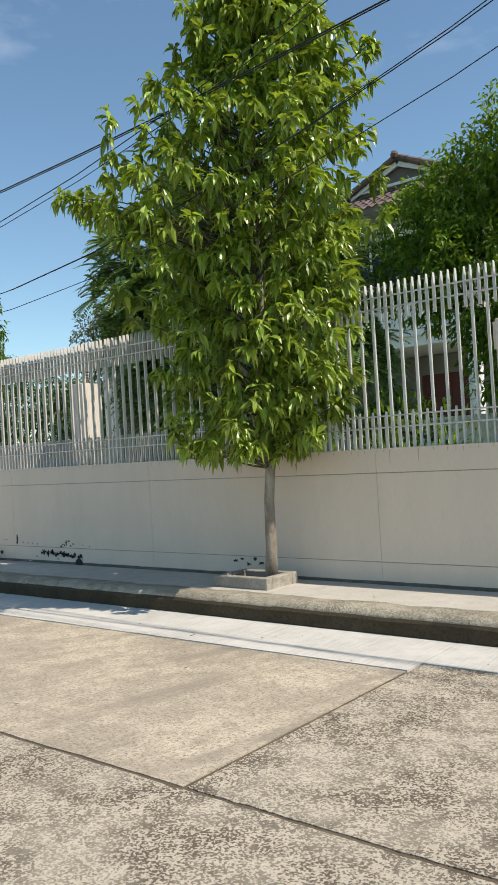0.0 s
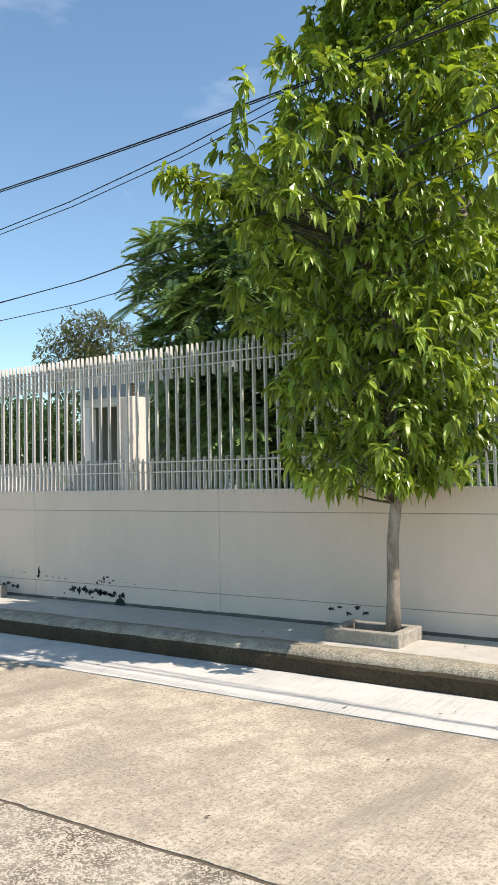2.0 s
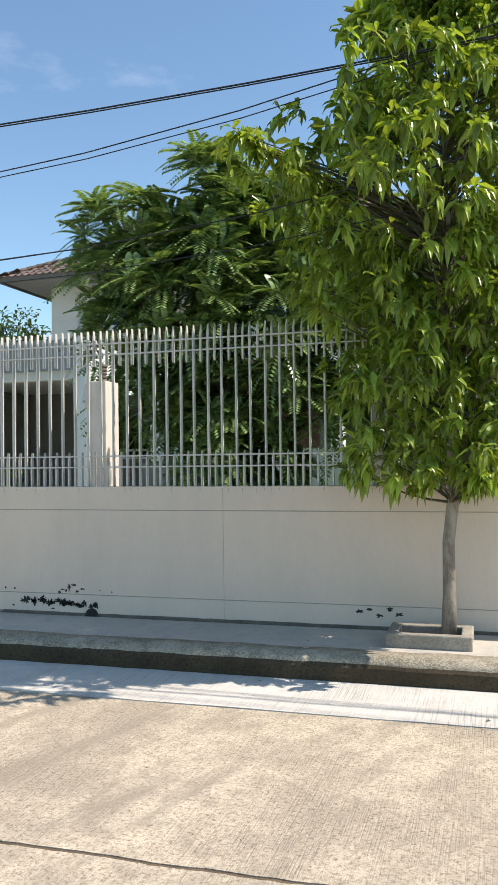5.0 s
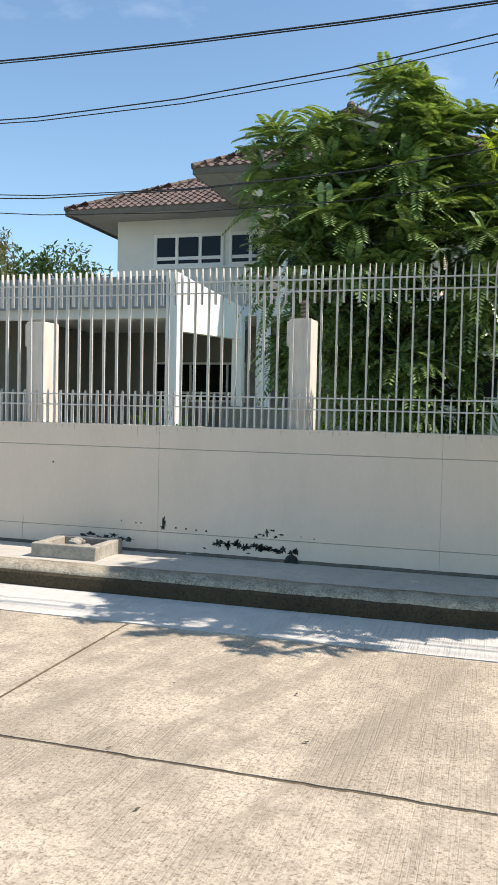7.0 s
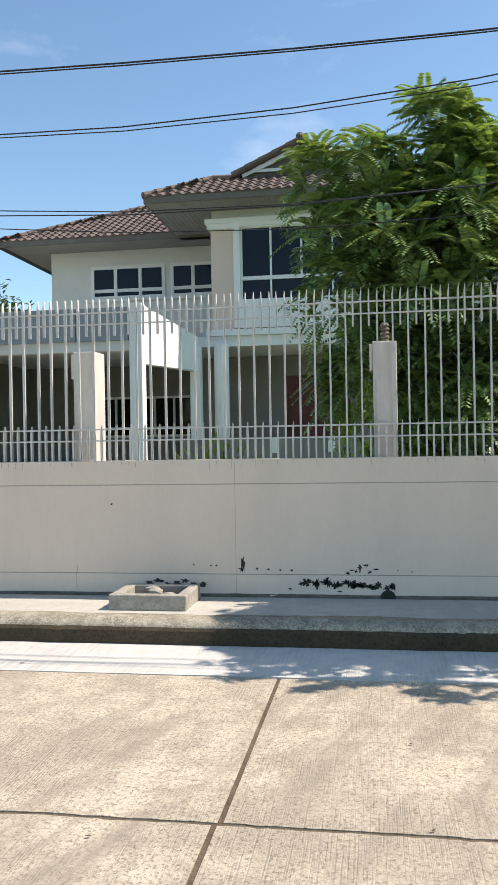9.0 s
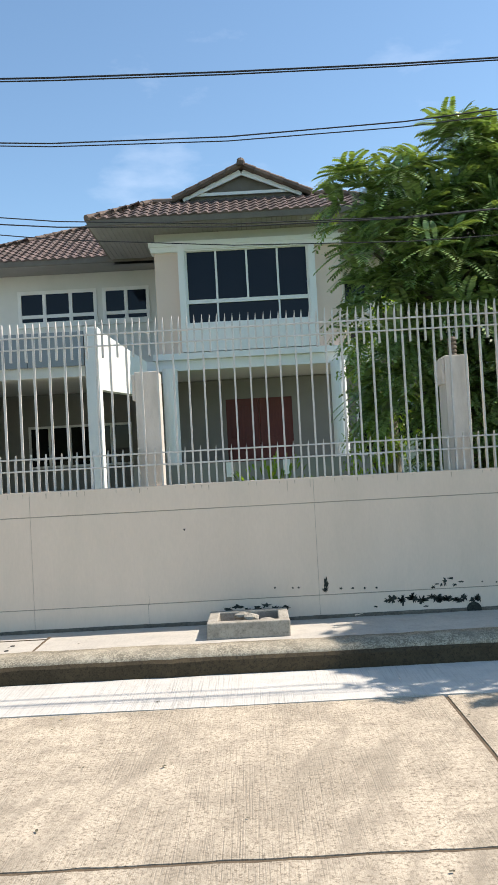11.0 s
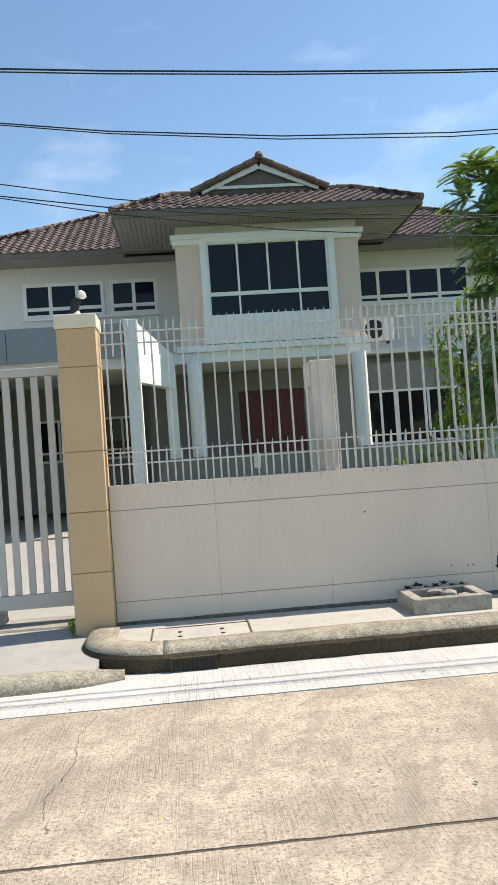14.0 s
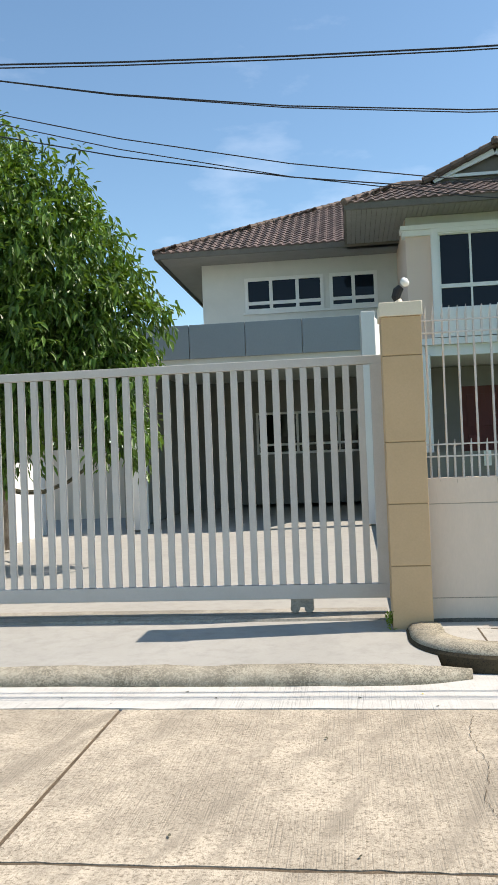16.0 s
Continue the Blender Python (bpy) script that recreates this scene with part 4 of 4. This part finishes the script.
class Leaves:
    """Gathers many leaves into one mesh."""

    def __init__(self):
        self.v, self.f = [], []

    def leaf(self, at, d, up, length, width, droop=0.25):
        d, s, u = rot_frame(d)
        if up is not None:
            s = d.cross(up)
            if s.length < 1e-3:
                s = Vector((1, 0, 0))
            s.normalize()
            u = s.cross(d).normalized()
        n = len(self.v)
        k = 0.22 * width
        mid = at + d * (length * 0.45) - u * (droop * length * 0.12)
        tip = at + d * length * 0.96 - Vector((0, 0, 1)) * (droop * length * 0.6)
        q = at + d * (length * 0.78) - Vector((0, 0, 1)) * (droop * length * 0.22)
        self.v += [at, mid + s * width / 2 + u * k, mid - s * width / 2 + u * k, mid, q + s * width * 0.3 + u * k * 0.6, q - s * width * 0.3 + u * k * 0.6, q, tip]
        self.f += [(n, n + 3, n + 1), (n, n + 2, n + 3), (n + 1, n + 3, n + 6, n + 4), (n + 3, n + 2, n + 5, n + 6), (n + 4, n + 6, n + 7), (n + 6, n + 5, n + 7)]

    def small(self, at, d, s, length, width):
        n = len(self.v)
        self.v += [at, at + d * (length * 0.5) + s * width / 2, at + d * length, at + d * (length * 0.5) - s * width / 2]
        self.f += [(n, n + 1, n + 2, n + 3)]

    def make(self, name, mat, parent, label=""):
        me = bpy.data.meshes.new(name)
        me.from_pydata([tuple(v) for v in self.v], [], self.f)
        me.materials.append(mat)
        ob = new(name, me)
        ob.parent = parent
        ob.matrix_parent_inverse = Matrix.Translation(-parent.location)
        return tagged(ob, label, kind="stuff")


def rand_dir(r, up=0.0):
    while True:
        v = Vector((r.uniform(-1, 1), r.uniform(-1, 1), r.uniform(-1, 1)))
        if 0.05 < v.length < 1:
            v.normalize()
            v.z += up
            return v.normalized()


def limb(bm, a, b, r0, r1, r, bend=0.12, n=5, sides=6):
    a, b = Vector(a), Vector(b)
    off = rand_dir(r) * (b - a).length * bend
    pts = [a.lerp(b, t) + off * math.sin(math.pi * t) for t in [i / n for i in range(n + 1)]]
    tube(bm, pts, [r0 + (r1 - r0) * i / n for i in range(n + 1)], sides)
    return pts


# the street tree: narrow crown of drooping whorls
TX, TY = -4.61, 6.18
tree = empty("street_tree", (TX, TY, 0.18), "young bright green street tree in a low cement box", "tree")
bm = bmesh.new()
trunk = [(TX - 0.01, TY, 0.15), (TX, TY + 0.01, 0.5), (TX + 0.0, TY + 0.02, 0.9), (TX + 0.05, TY + 0.02, 1.3), (TX + 0.03, TY, 2.0), (TX + 0.05, TY + 0.03, 2.9), (TX + 0.02, TY, 3.7), (TX, TY, 5.4)]
tube(bm, trunk, [0.062, 0.05, 0.046, 0.045, 0.037, 0.03, 0.018, 0.006], 14)
part("trunk", bm, M_BARK, tree, "pale mottled trunk", True)
# crown profile: height above ground, half width
PROF = [(1.3, 0.45), (1.5, 0.6), (2.0, 0.8), (2.55, 0.92), (3.2, 1.05), (3.6, 1.2), (3.9, 1.2), (4.3, 1.0), (4.7, 0.88), (5.15, 0.7), (5.5, 0.5), (5.72, 0.25)]


def prof(z, table):
    for (z0, r0), (z1, r1) in zip(table, table[1:]):
        if z0 <= z <= z1:
            return r0 + (r1 - r0) * (z - z0) / (z1 - z0)
    return 0.0


rt = random.Random(11)
wood, lv = bmesh.new(), Leaves()
for k in range(1350):
    z = 1.32 + (5.66 - 1.32) * rt.random() ** 0.9
    ang = rt.uniform(0, 2 * math.pi)
    reach = prof(z, PROF) * (0.15 + 0.85 * rt.random() ** 0.6)
    reach *= 1 + 0.5 * noise.noise(Vector((math.cos(ang) * 1.6, math.sin(ang) * 1.6, z * 1.9)))
    if z < 4.3:
        reach *= 1 + 0.3 * max(0.0, math.cos(ang - math.atan2(-0.5, -0.85)))
    off = 0.16 * max(0.0, (z - 3.0) / 2.5)
    end = Vector((TX + off + math.cos(ang) * reach, TY + off * 0.5 + math.sin(ang) * reach * 0.9, z))
    if k % 60 == 0:
        end = Vector((TX - 0.65 - 0.03 * (k // 60), TY - 0.55 - 0.025 * (k // 60), 3.45 + 0.015 * (k // 60)))
    if k % 4 == 0:
        zt = end.z - 0.45 if k % 60 == 0 else max(1.2, z - 0.35 * reach - 0.15)
        limb(wood, (TX + 0.02, TY, zt), end, 0.012, 0.003, rt, 0.08, 4, 4)
    out = Vector((math.cos(ang), math.sin(ang), 0.25)).normalized()
    for w in range(rt.choice((9, 11, 13, 15))):
        d = (rand_dir(rt, 0.0) + out * 0.55 + Vector((0, 0, -0.75))).normalized()
        at = end + rand_dir(rt) * rt.uniform(0.0, 0.06)
        ln = rt.uniform(0.10, 0.165)
        lv.leaf(at, d, Vector((0, 0, 1)) + rand_dir(rt) * 0.5, ln, ln * rt.uniform(0.33, 0.42), rt.uniform(0.3, 0.9))
tagged(part("branch", wood, M_TWIG, tree, "thin brown branches"), kind="stuff")
lv.make("crown", M_LEAF, tree, "bright green drooping leaves")


def frond(lv, at, d, length, leaflets, r, ll=0.10, lw=0.032):
    """A long pinnate leaf that arches over."""
    d, s, u = rot_frame(d)
    for i in range(leaflets):
        t = (i + 1) / leaflets
        p = at + d * (length * t) + Vector((0, 0, -1)) * (length * 0.35 * t * t)
        dd = (d + Vector((0, 0, -0.7 * t))).normalized()
        sz = 1 - 0.55 * abs(t - 0.45)
        for sg in (-1, 1):
            q = (s * sg + dd * 0.45 + Vector((0, 0, -0.22))).normalized()
            lv.small(p, q, (dd * 0.9 + u * 0.15).normalized(), ll * sz, lw)


def pinnate_tree(cx, cy, ground, blobs, count, seed, label, mat, name="yard_tree"):
    """blobs: (x, y, z, radius) lumps of the crown."""
    e = empty(name, (cx, cy, ground), label, "tree")
    r = random.Random(seed)
    wood, lv = bmesh.new(), Leaves()
    top = max(b[2] for b in blobs)
    tube(wood, [(cx, cy, ground - 0.1), (cx + 0.05, cy, ground + 1), (cx, cy + 0.05, top * 0.55), (cx, cy, top - 0.2)], [0.11, 0.09, 0.06, 0.02], 10)
    part("trunk", wood, M_BARK, e, "", True)
    wood = bmesh.new()
    total = sum(b[3] ** 2 for b in blobs)
    for bx, by, bz, br in blobs:
        limb(wood, (cx, cy, max(ground + 0.6, bz - br * 1.6)), (bx, by, bz), 0.035, 0.012, r)
        for k in range(int(count * br * br / total)):
            o = rand_dir(r, 0.25)
            p = Vector((bx, by, bz)) + o * br * (0.25 + 0.7 * r.random() ** 0.5)
            turn = r.uniform(0, 6.28)
            _, side, over = rot_frame((o + Vector((0, 0, 0.7))).normalized())
            for w in range(8):
                a = turn + w * 0.785
                d = (side * math.cos(a) + over * math.sin(a) + (o + Vector((0, 0, 0.7))).normalized() * r.uniform(0.25, 0.9)).normalized()
                frond(lv, p, d, r.uniform(0.28, 0.44), 13, r, 0.095, 0.034)
    tagged(part("branch", wood, M_TWIG, e), kind="stuff")
    lv.make("crown", mat, e, "feathery dark green leaves")


pinnate_tree(-7.2, 8.5, 0.5, [(-7.2, 8.2, 4.68, 0.35), (-7.9, 8.0, 4.1, 0.45), (-8.35, 7.95, 4.15, 0.28), (-7.0, 8.3, 4.35, 0.4), (-8.25, 7.85, 3.5, 0.4), (-8.2, 7.9, 2.9, 0.4), (-7.0, 8.2, 3.9, 0.65),
              (-6.4, 8.5, 4.1, 0.55), (-7.4, 8.0, 3.2, 0.8), (-6.5, 8.3, 3.1, 0.8), (-7.8, 8.2, 2.2, 0.6), (-7.1, 8.3, 1.9, 0.8), (-6.2, 8.6, 2.1, 0.7), (-5.7, 8.8, 3.3, 0.7),
              (-5.5, 8.8, 4.0, 0.5), (-5.4, 8.9, 2.4, 0.65), (-7.0, 8.8, 1.3, 0.7)], 640, 5,
             "dense dark green yard tree with feathery leaves, leaning over the fence", M_LEAF_P)


def leafy_tree(cx, cy, ground, blobs, count, seed, label, mat, leaf=0.09, clump=10, name="yard_tree", trunk=0.12, droop=0.5):
    e = empty(name, (cx, cy, ground), label, "tree")
    r = random.Random(seed)
    wood, lv = bmesh.new(), Leaves()
    top = max(b[2] for b in blobs)
    tube(wood, [(cx, cy, ground - 0.1), (cx + 0.06, cy, ground + 0.4 * (top - ground)), (cx, cy, top - 0.2)], [trunk, trunk * 0.75, trunk * 0.2], 10)
    part("trunk", wood, M_BARK, e, "", True)
    wood = bmesh.new()
    total = sum(b[3] ** 2 for b in blobs)
    for bx, by, bz, br in blobs:
        limb(wood, (cx, cy, max(ground + 0.5, bz - br * 1.4)), (bx, by, bz), trunk * 0.4, trunk * 0.12, r)
        for k in range(int(count * br * br / total)):
            o = rand_dir(r, 0.1)
            lump = 1 + 0.3 * noise.noise(o * 2.2 + Vector((bx, by, bz)))
            p = Vector((bx, by, bz)) + o * br * lump * (0.35 + 0.65 * r.random() ** 0.45)
            for w in range(clump):
                d = (rand_dir(r) + o * 0.6 + Vector((0, 0, -droop))).normalized()
                ln = leaf * r.uniform(0.7, 1.25)
                lv.leaf(p + rand_dir(r) * leaf * 0.8, d, Vector((0, 0, 1)) + rand_dir(r) * 0.6, ln, ln * 0.36, r.uniform(0.1, 0.6))
    tagged(part("branch", wood, M_TWIG, e), kind="stuff")
    lv.make("crown", mat, e)


leafy_tree(-3.6, 9.6, 0.5, [(-4.6, 9.5, 4.0, 0.5), (-4.0, 9.5, 4.1, 0.7), (-3.3, 9.6, 4.4, 0.8), (-2.6, 9.8, 4.6, 1.0), (-4.6, 9.4, 3.3, 0.55), (-3.7, 9.4, 3.2, 0.85), (-2.7, 9.6, 3.3, 1.0), (-5.0, 9.3, 1.5, 0.5), (-2.2, 9.8, 3.6, 1.1), (-3.4, 9.5, 2.3, 0.7)], 5600, 21,
           "leafy light green bushy tree behind the fence", M_LEAF_S, 0.085, 10)
leafy_tree(-7.8, 10.3, 0.5, [(-7.9, 10.2, 2.7, 0.5), (-7.7, 10.2, 2.0, 0.5), (-7.5, 10.2, 3.2, 0.45), (-8.1, 10.1, 1.5, 0.4)], 420, 51,
           "light green leafy shrub standing beside the dark yard tree", M_LEAF_S, 0.075, 9)
leafy_tree(-18.6, 12.3, 0.3, [(-17.6, 10.8, 5.0, 1.2), (-18.8, 11, 5.7, 1.3), (-17.0, 10.6, 4.2, 1.15), (-18, 10.6, 3.6, 1.4), (-16.9, 10.4, 3.0, 1.0), (-18, 10.5, 2.4, 1.1), (-19.5, 11, 4, 1.6), (-16.3, 10.4, 2.5, 0.6), (-16.1, 10.4, 3.5, 0.75), (-16.0, 10.3, 1.9, 0.5), (-15.9, 10.3, 2.7, 0.45)], 4600, 31,
           "tall dense tree with narrow drooping leaves beside the carport", M_LEAF_T, 0.14, 10, droop=0.9)
leafy_tree(-22.2, 20.5, 0.0, [(-22.3, 20.5, 6.4, 1.0), (-21.0, 20.5, 5.9, 1.1), (-23.4, 20.5, 5.8, 1.1), (-22.2, 20.5, 4.9, 1.4)], 900, 33,
           "thin brownish tree top beyond the yard", M_LEAF_BROWN, 0.16, 9, trunk=0.2, droop=0.2)
for n, (x, y, z, s) in enumerate([(-22.5, 28, 6.2, 1.4), (-25.5, 29, 6.2, 1.6), (-27, 24, 3.4, 1.6), (-31, 26, 3.6, 2.0), (-35, 25, 4.6, 2.4), (-42, 33, 5.0, 3.0), (-23, 26, 3.2, 1.5), (-48, 30, 5, 3), (-30, 36, 4, 2.5)]):
    leafy_tree(x, y, 0, [(x, y, z, s), (x + s, y, z - 0.6, s * 0.8), (x - s, y, z - 0.4, s * 0.9), (x + s * 0.3, y, z - 1.2, s)], 500, 40 + n,
               "distant green tree beyond the yard", M_LEAF_FAR, 0.26, 9, "far_tree", 0.2, 0.2)

# ---- overhead cables ----


def wire_z(x, c):
    """Height of a hanging cable: a + b x + c x x between its poles, straight beyond."""
    q = min(max(x, -19.0), 1.0)
    return c[0] + c[1] * q + c[2] * q * q + (x - q) * (c[1] + 2 * c[2] * q) * 0.2


def strand(c, y0, y1, radius, x0=-60.0, x1=26.0):
    pts = []
    n = 70
    for i in range(n + 1):
        x = x0 + (x1 - x0) * i / n
        pts.append((x, y0 + (y1 - y0) * (x + 15) / 15 if -40 < x < 10 else y0 + (y1 - y0) * ((-40 if x < 0 else 10) + 15) / 15, wire_z(x, c)))
    bm = bmesh.new()
    tube(bm, pts, radius * 0.8, 6)
    tagged(mesh_ob("overhead_cable", bm, M_CABLE, None, "sagging black overhead cable along the street"), category="cable", group="overhead cables along the street")


strand((4.606, 0.0944, 0.0057), 5.4, 5.4, 0.0085)
strand((4.596, 0.0940, 0.00565), 5.42, 5.41, 0.0065)
strand((5.593, 0.382, 0.0195), 5.3, 5.3, 0.006)
strand((5.50, 0.372, 0.0193), 5.34, 5.33, 0.005)
strand((4.711, 0.3584, 0.0201), 5.4, 5.4, 0.0055)
strand((4.80, 0.384, 0.0221), 5.42, 5.43, 0.005)
strand((4.389, 0.350, 0.0213), 5.4, 5.4, 0.0045)

# ---- small things on the footpath and road ----
drain = empty("kerb_drain", (-11.73, 5.41, 0.0), "dark barred storm drain opening in the kerb face", "drain")
part("opening", box(-11.885, -11.585, 5.386, 5.42, 0.01, 0.092), M_DARK, drain, "black opening")
for k in range(9):
    part("bar", box(-11.87 + 0.034 * k, -11.862 + 0.034 * k, 5.378, 5.3855, 0.012, 0.09), M_KERB_FACE, drain, "rusty dark grate bar")
part("frame", boxes([(-11.90, -11.57, 5.376, 5.42, 0.0925, 0.104), (-11.90, -11.886, 5.376, 5.42, 0.004, 0.092), (-11.584, -11.57, 5.376, 5.42, 0.004, 0.092)]), M_KERB_FACE, drain)
cover = empty("manhole_cover", (-11.66, 6.0, 0.15), "cement drain cover with small lifting holes in the footpath", "drain cover")
part("gap", boxes([(-12.055, -12.04, 5.70, 6.22, 0.12, 0.1535), (-11.29, -11.275, 5.70, 6.30, 0.12, 0.1535), (-12.04, -11.29, 6.205, 6.213, 0.12, 0.1535)]), M_JOINT, cover, "dirty gap round the cover")
for x in (-11.83, -11.5):
    for y in (5.86, 6.02):
        bm = bmesh.new()
        tube(bm, [(x, y, 0.14), (x, y, 0.1545)], 0.017, 12)
        part("hole", bm, M_DARK, cover, "small dark lifting hole")
bm = bmesh.new()
tube(bm, [(-7.80, 6.541, 0.145), (-7.80, 6.56, 0.145)], [0.062, 0.062], 20)
tagged(mesh_ob("drain_hole", bm, M_CHIP, None, "dark half round drain hole at the wall foot"), category="drain", kind="structure")
rnd = random.Random(77)
for k in range(150):
    x = rnd.uniform(-17, 0)
    y = rnd.choice((rnd.uniform(1.6, 5.3), rnd.uniform(4.7, 5.38), rnd.uniform(2.0, 4.6)))
    if k % 6 == 0:
        y = rnd.uniform(5.75, 6.4)
    if x < -12.6 and y > 5.1:
        continue
    z = 0.157 if y > 5.6 else 0.008
    s = rnd.uniform(0.006, 0.017)
    a = rnd.uniform(0, 6.28)
    bm = bmesh.new()
    pts = [(1, 0, 0.2), (0.3, 0.45, 0.0), (-0.7, 0.3, 0.25), (-1, 0, 0.05), (-0.5, -0.4, 0.2), (0.4, -0.4, 0.0)]
    bm.faces.new([bm.verts.new((x + s * (p[0] * math.cos(a) - p[1] * math.sin(a)), y + s * (p[0] * math.sin(a) + p[1] * math.cos(a)), z + s * p[2])) for p in pts])
    tagged(mesh_ob("dry_leaf", bm, M_YELLOW if k % 19 == 0 else M_TWIG, None, "small dry fallen leaf on the concrete"), category="leaf", group="fallen leaves on the road and footpath")


def crack(points, width):
    bm = bmesh.new()
    prev = None
    r = random.Random(int(abs(points[0][0]) * 10))
    for (x0, y0), (x1, y1) in zip(points, points[1:]):
        for i in range(14):
            t = i / 14
            x, y = x0 + (x1 - x0) * t + r.uniform(-0.012, 0.012), y0 + (y1 - y0) * t + r.uniform(-0.012, 0.012)
            w = width * r.uniform(0.4, 1.1)
            cur = (bm.verts.new((x - w, y, 0.0045)), bm.verts.new((x + w, y, 0.0045)))
            if prev:
                bm.faces.new((prev[0], prev[1], cur[1], cur[0]))
            prev = cur
    tagged(mesh_ob("road_crack", bm, M_JOINT, None, "thin wandering crack in the road slab"), category="crack", kind="structure")


crack([(-12.32, 4.6), (-12.4, 4.2), (-12.36, 3.8), (-12.45, 3.4), (-12.38, 3.05)], 0.0018)
crack([(-5.15, 2.6), (-5.32, 2.55), (-5.28, 2.4), (-5.4, 2.3)], 0.003)
# weeds at the foot of the gate pillar
weed = empty("weed", (-12.70, 6.42, 0.12), "small green weed at the foot of the gate pillar", "plant")
lv = Leaves()
r = random.Random(3)
for k in range(60):
    lv.leaf(Vector((-12.70 + r.uniform(-.04, .03), 6.40 + r.uniform(-.05, .05), 0.11 + r.uniform(0, 0.13))), rand_dir(r, 0.6), None, 0.045, 0.018, 0.3)
lv.make("leaves", M_LEAF_S, weed)
# low plants in the front garden
for k, (x, y, s) in enumerate([(-9.4, 7.3, 0.55), (-10.9, 7.4, 0.35), (-11.2, 7.3, 0.4), (-5.0, 7.6, 0.6), (-3.6, 7.8, 0.7), (-4.4, 8.3, 0.8)]):
    e = empty("garden_plant", (x, y, 0.55), "low leafy green garden plant behind the wall", "plant", "low plants behind the wall")
    lv = Leaves()
    r = random.Random(90 + k)
    for j in range(260):
        o = rand_dir(r, 0.5)
        lv.leaf(Vector((x, y, 0.55 + s * 0.7)) + Vector((o.x, o.y, o.z)) * s * r.uniform(0.2, 1), (o + Vector((0, 0, 0.2))).normalized(), None, 0.13, 0.035, 0.5)
    lv.make("leaves", M_LEAF_S, e)
# low grey wall deep in the garden, beyond the shrubs
structure("garden_wall", box(-7.2, 3.0, 12.6, 12.75, 0.5, 1.72), M_HOUSE, "low pale garden wall")
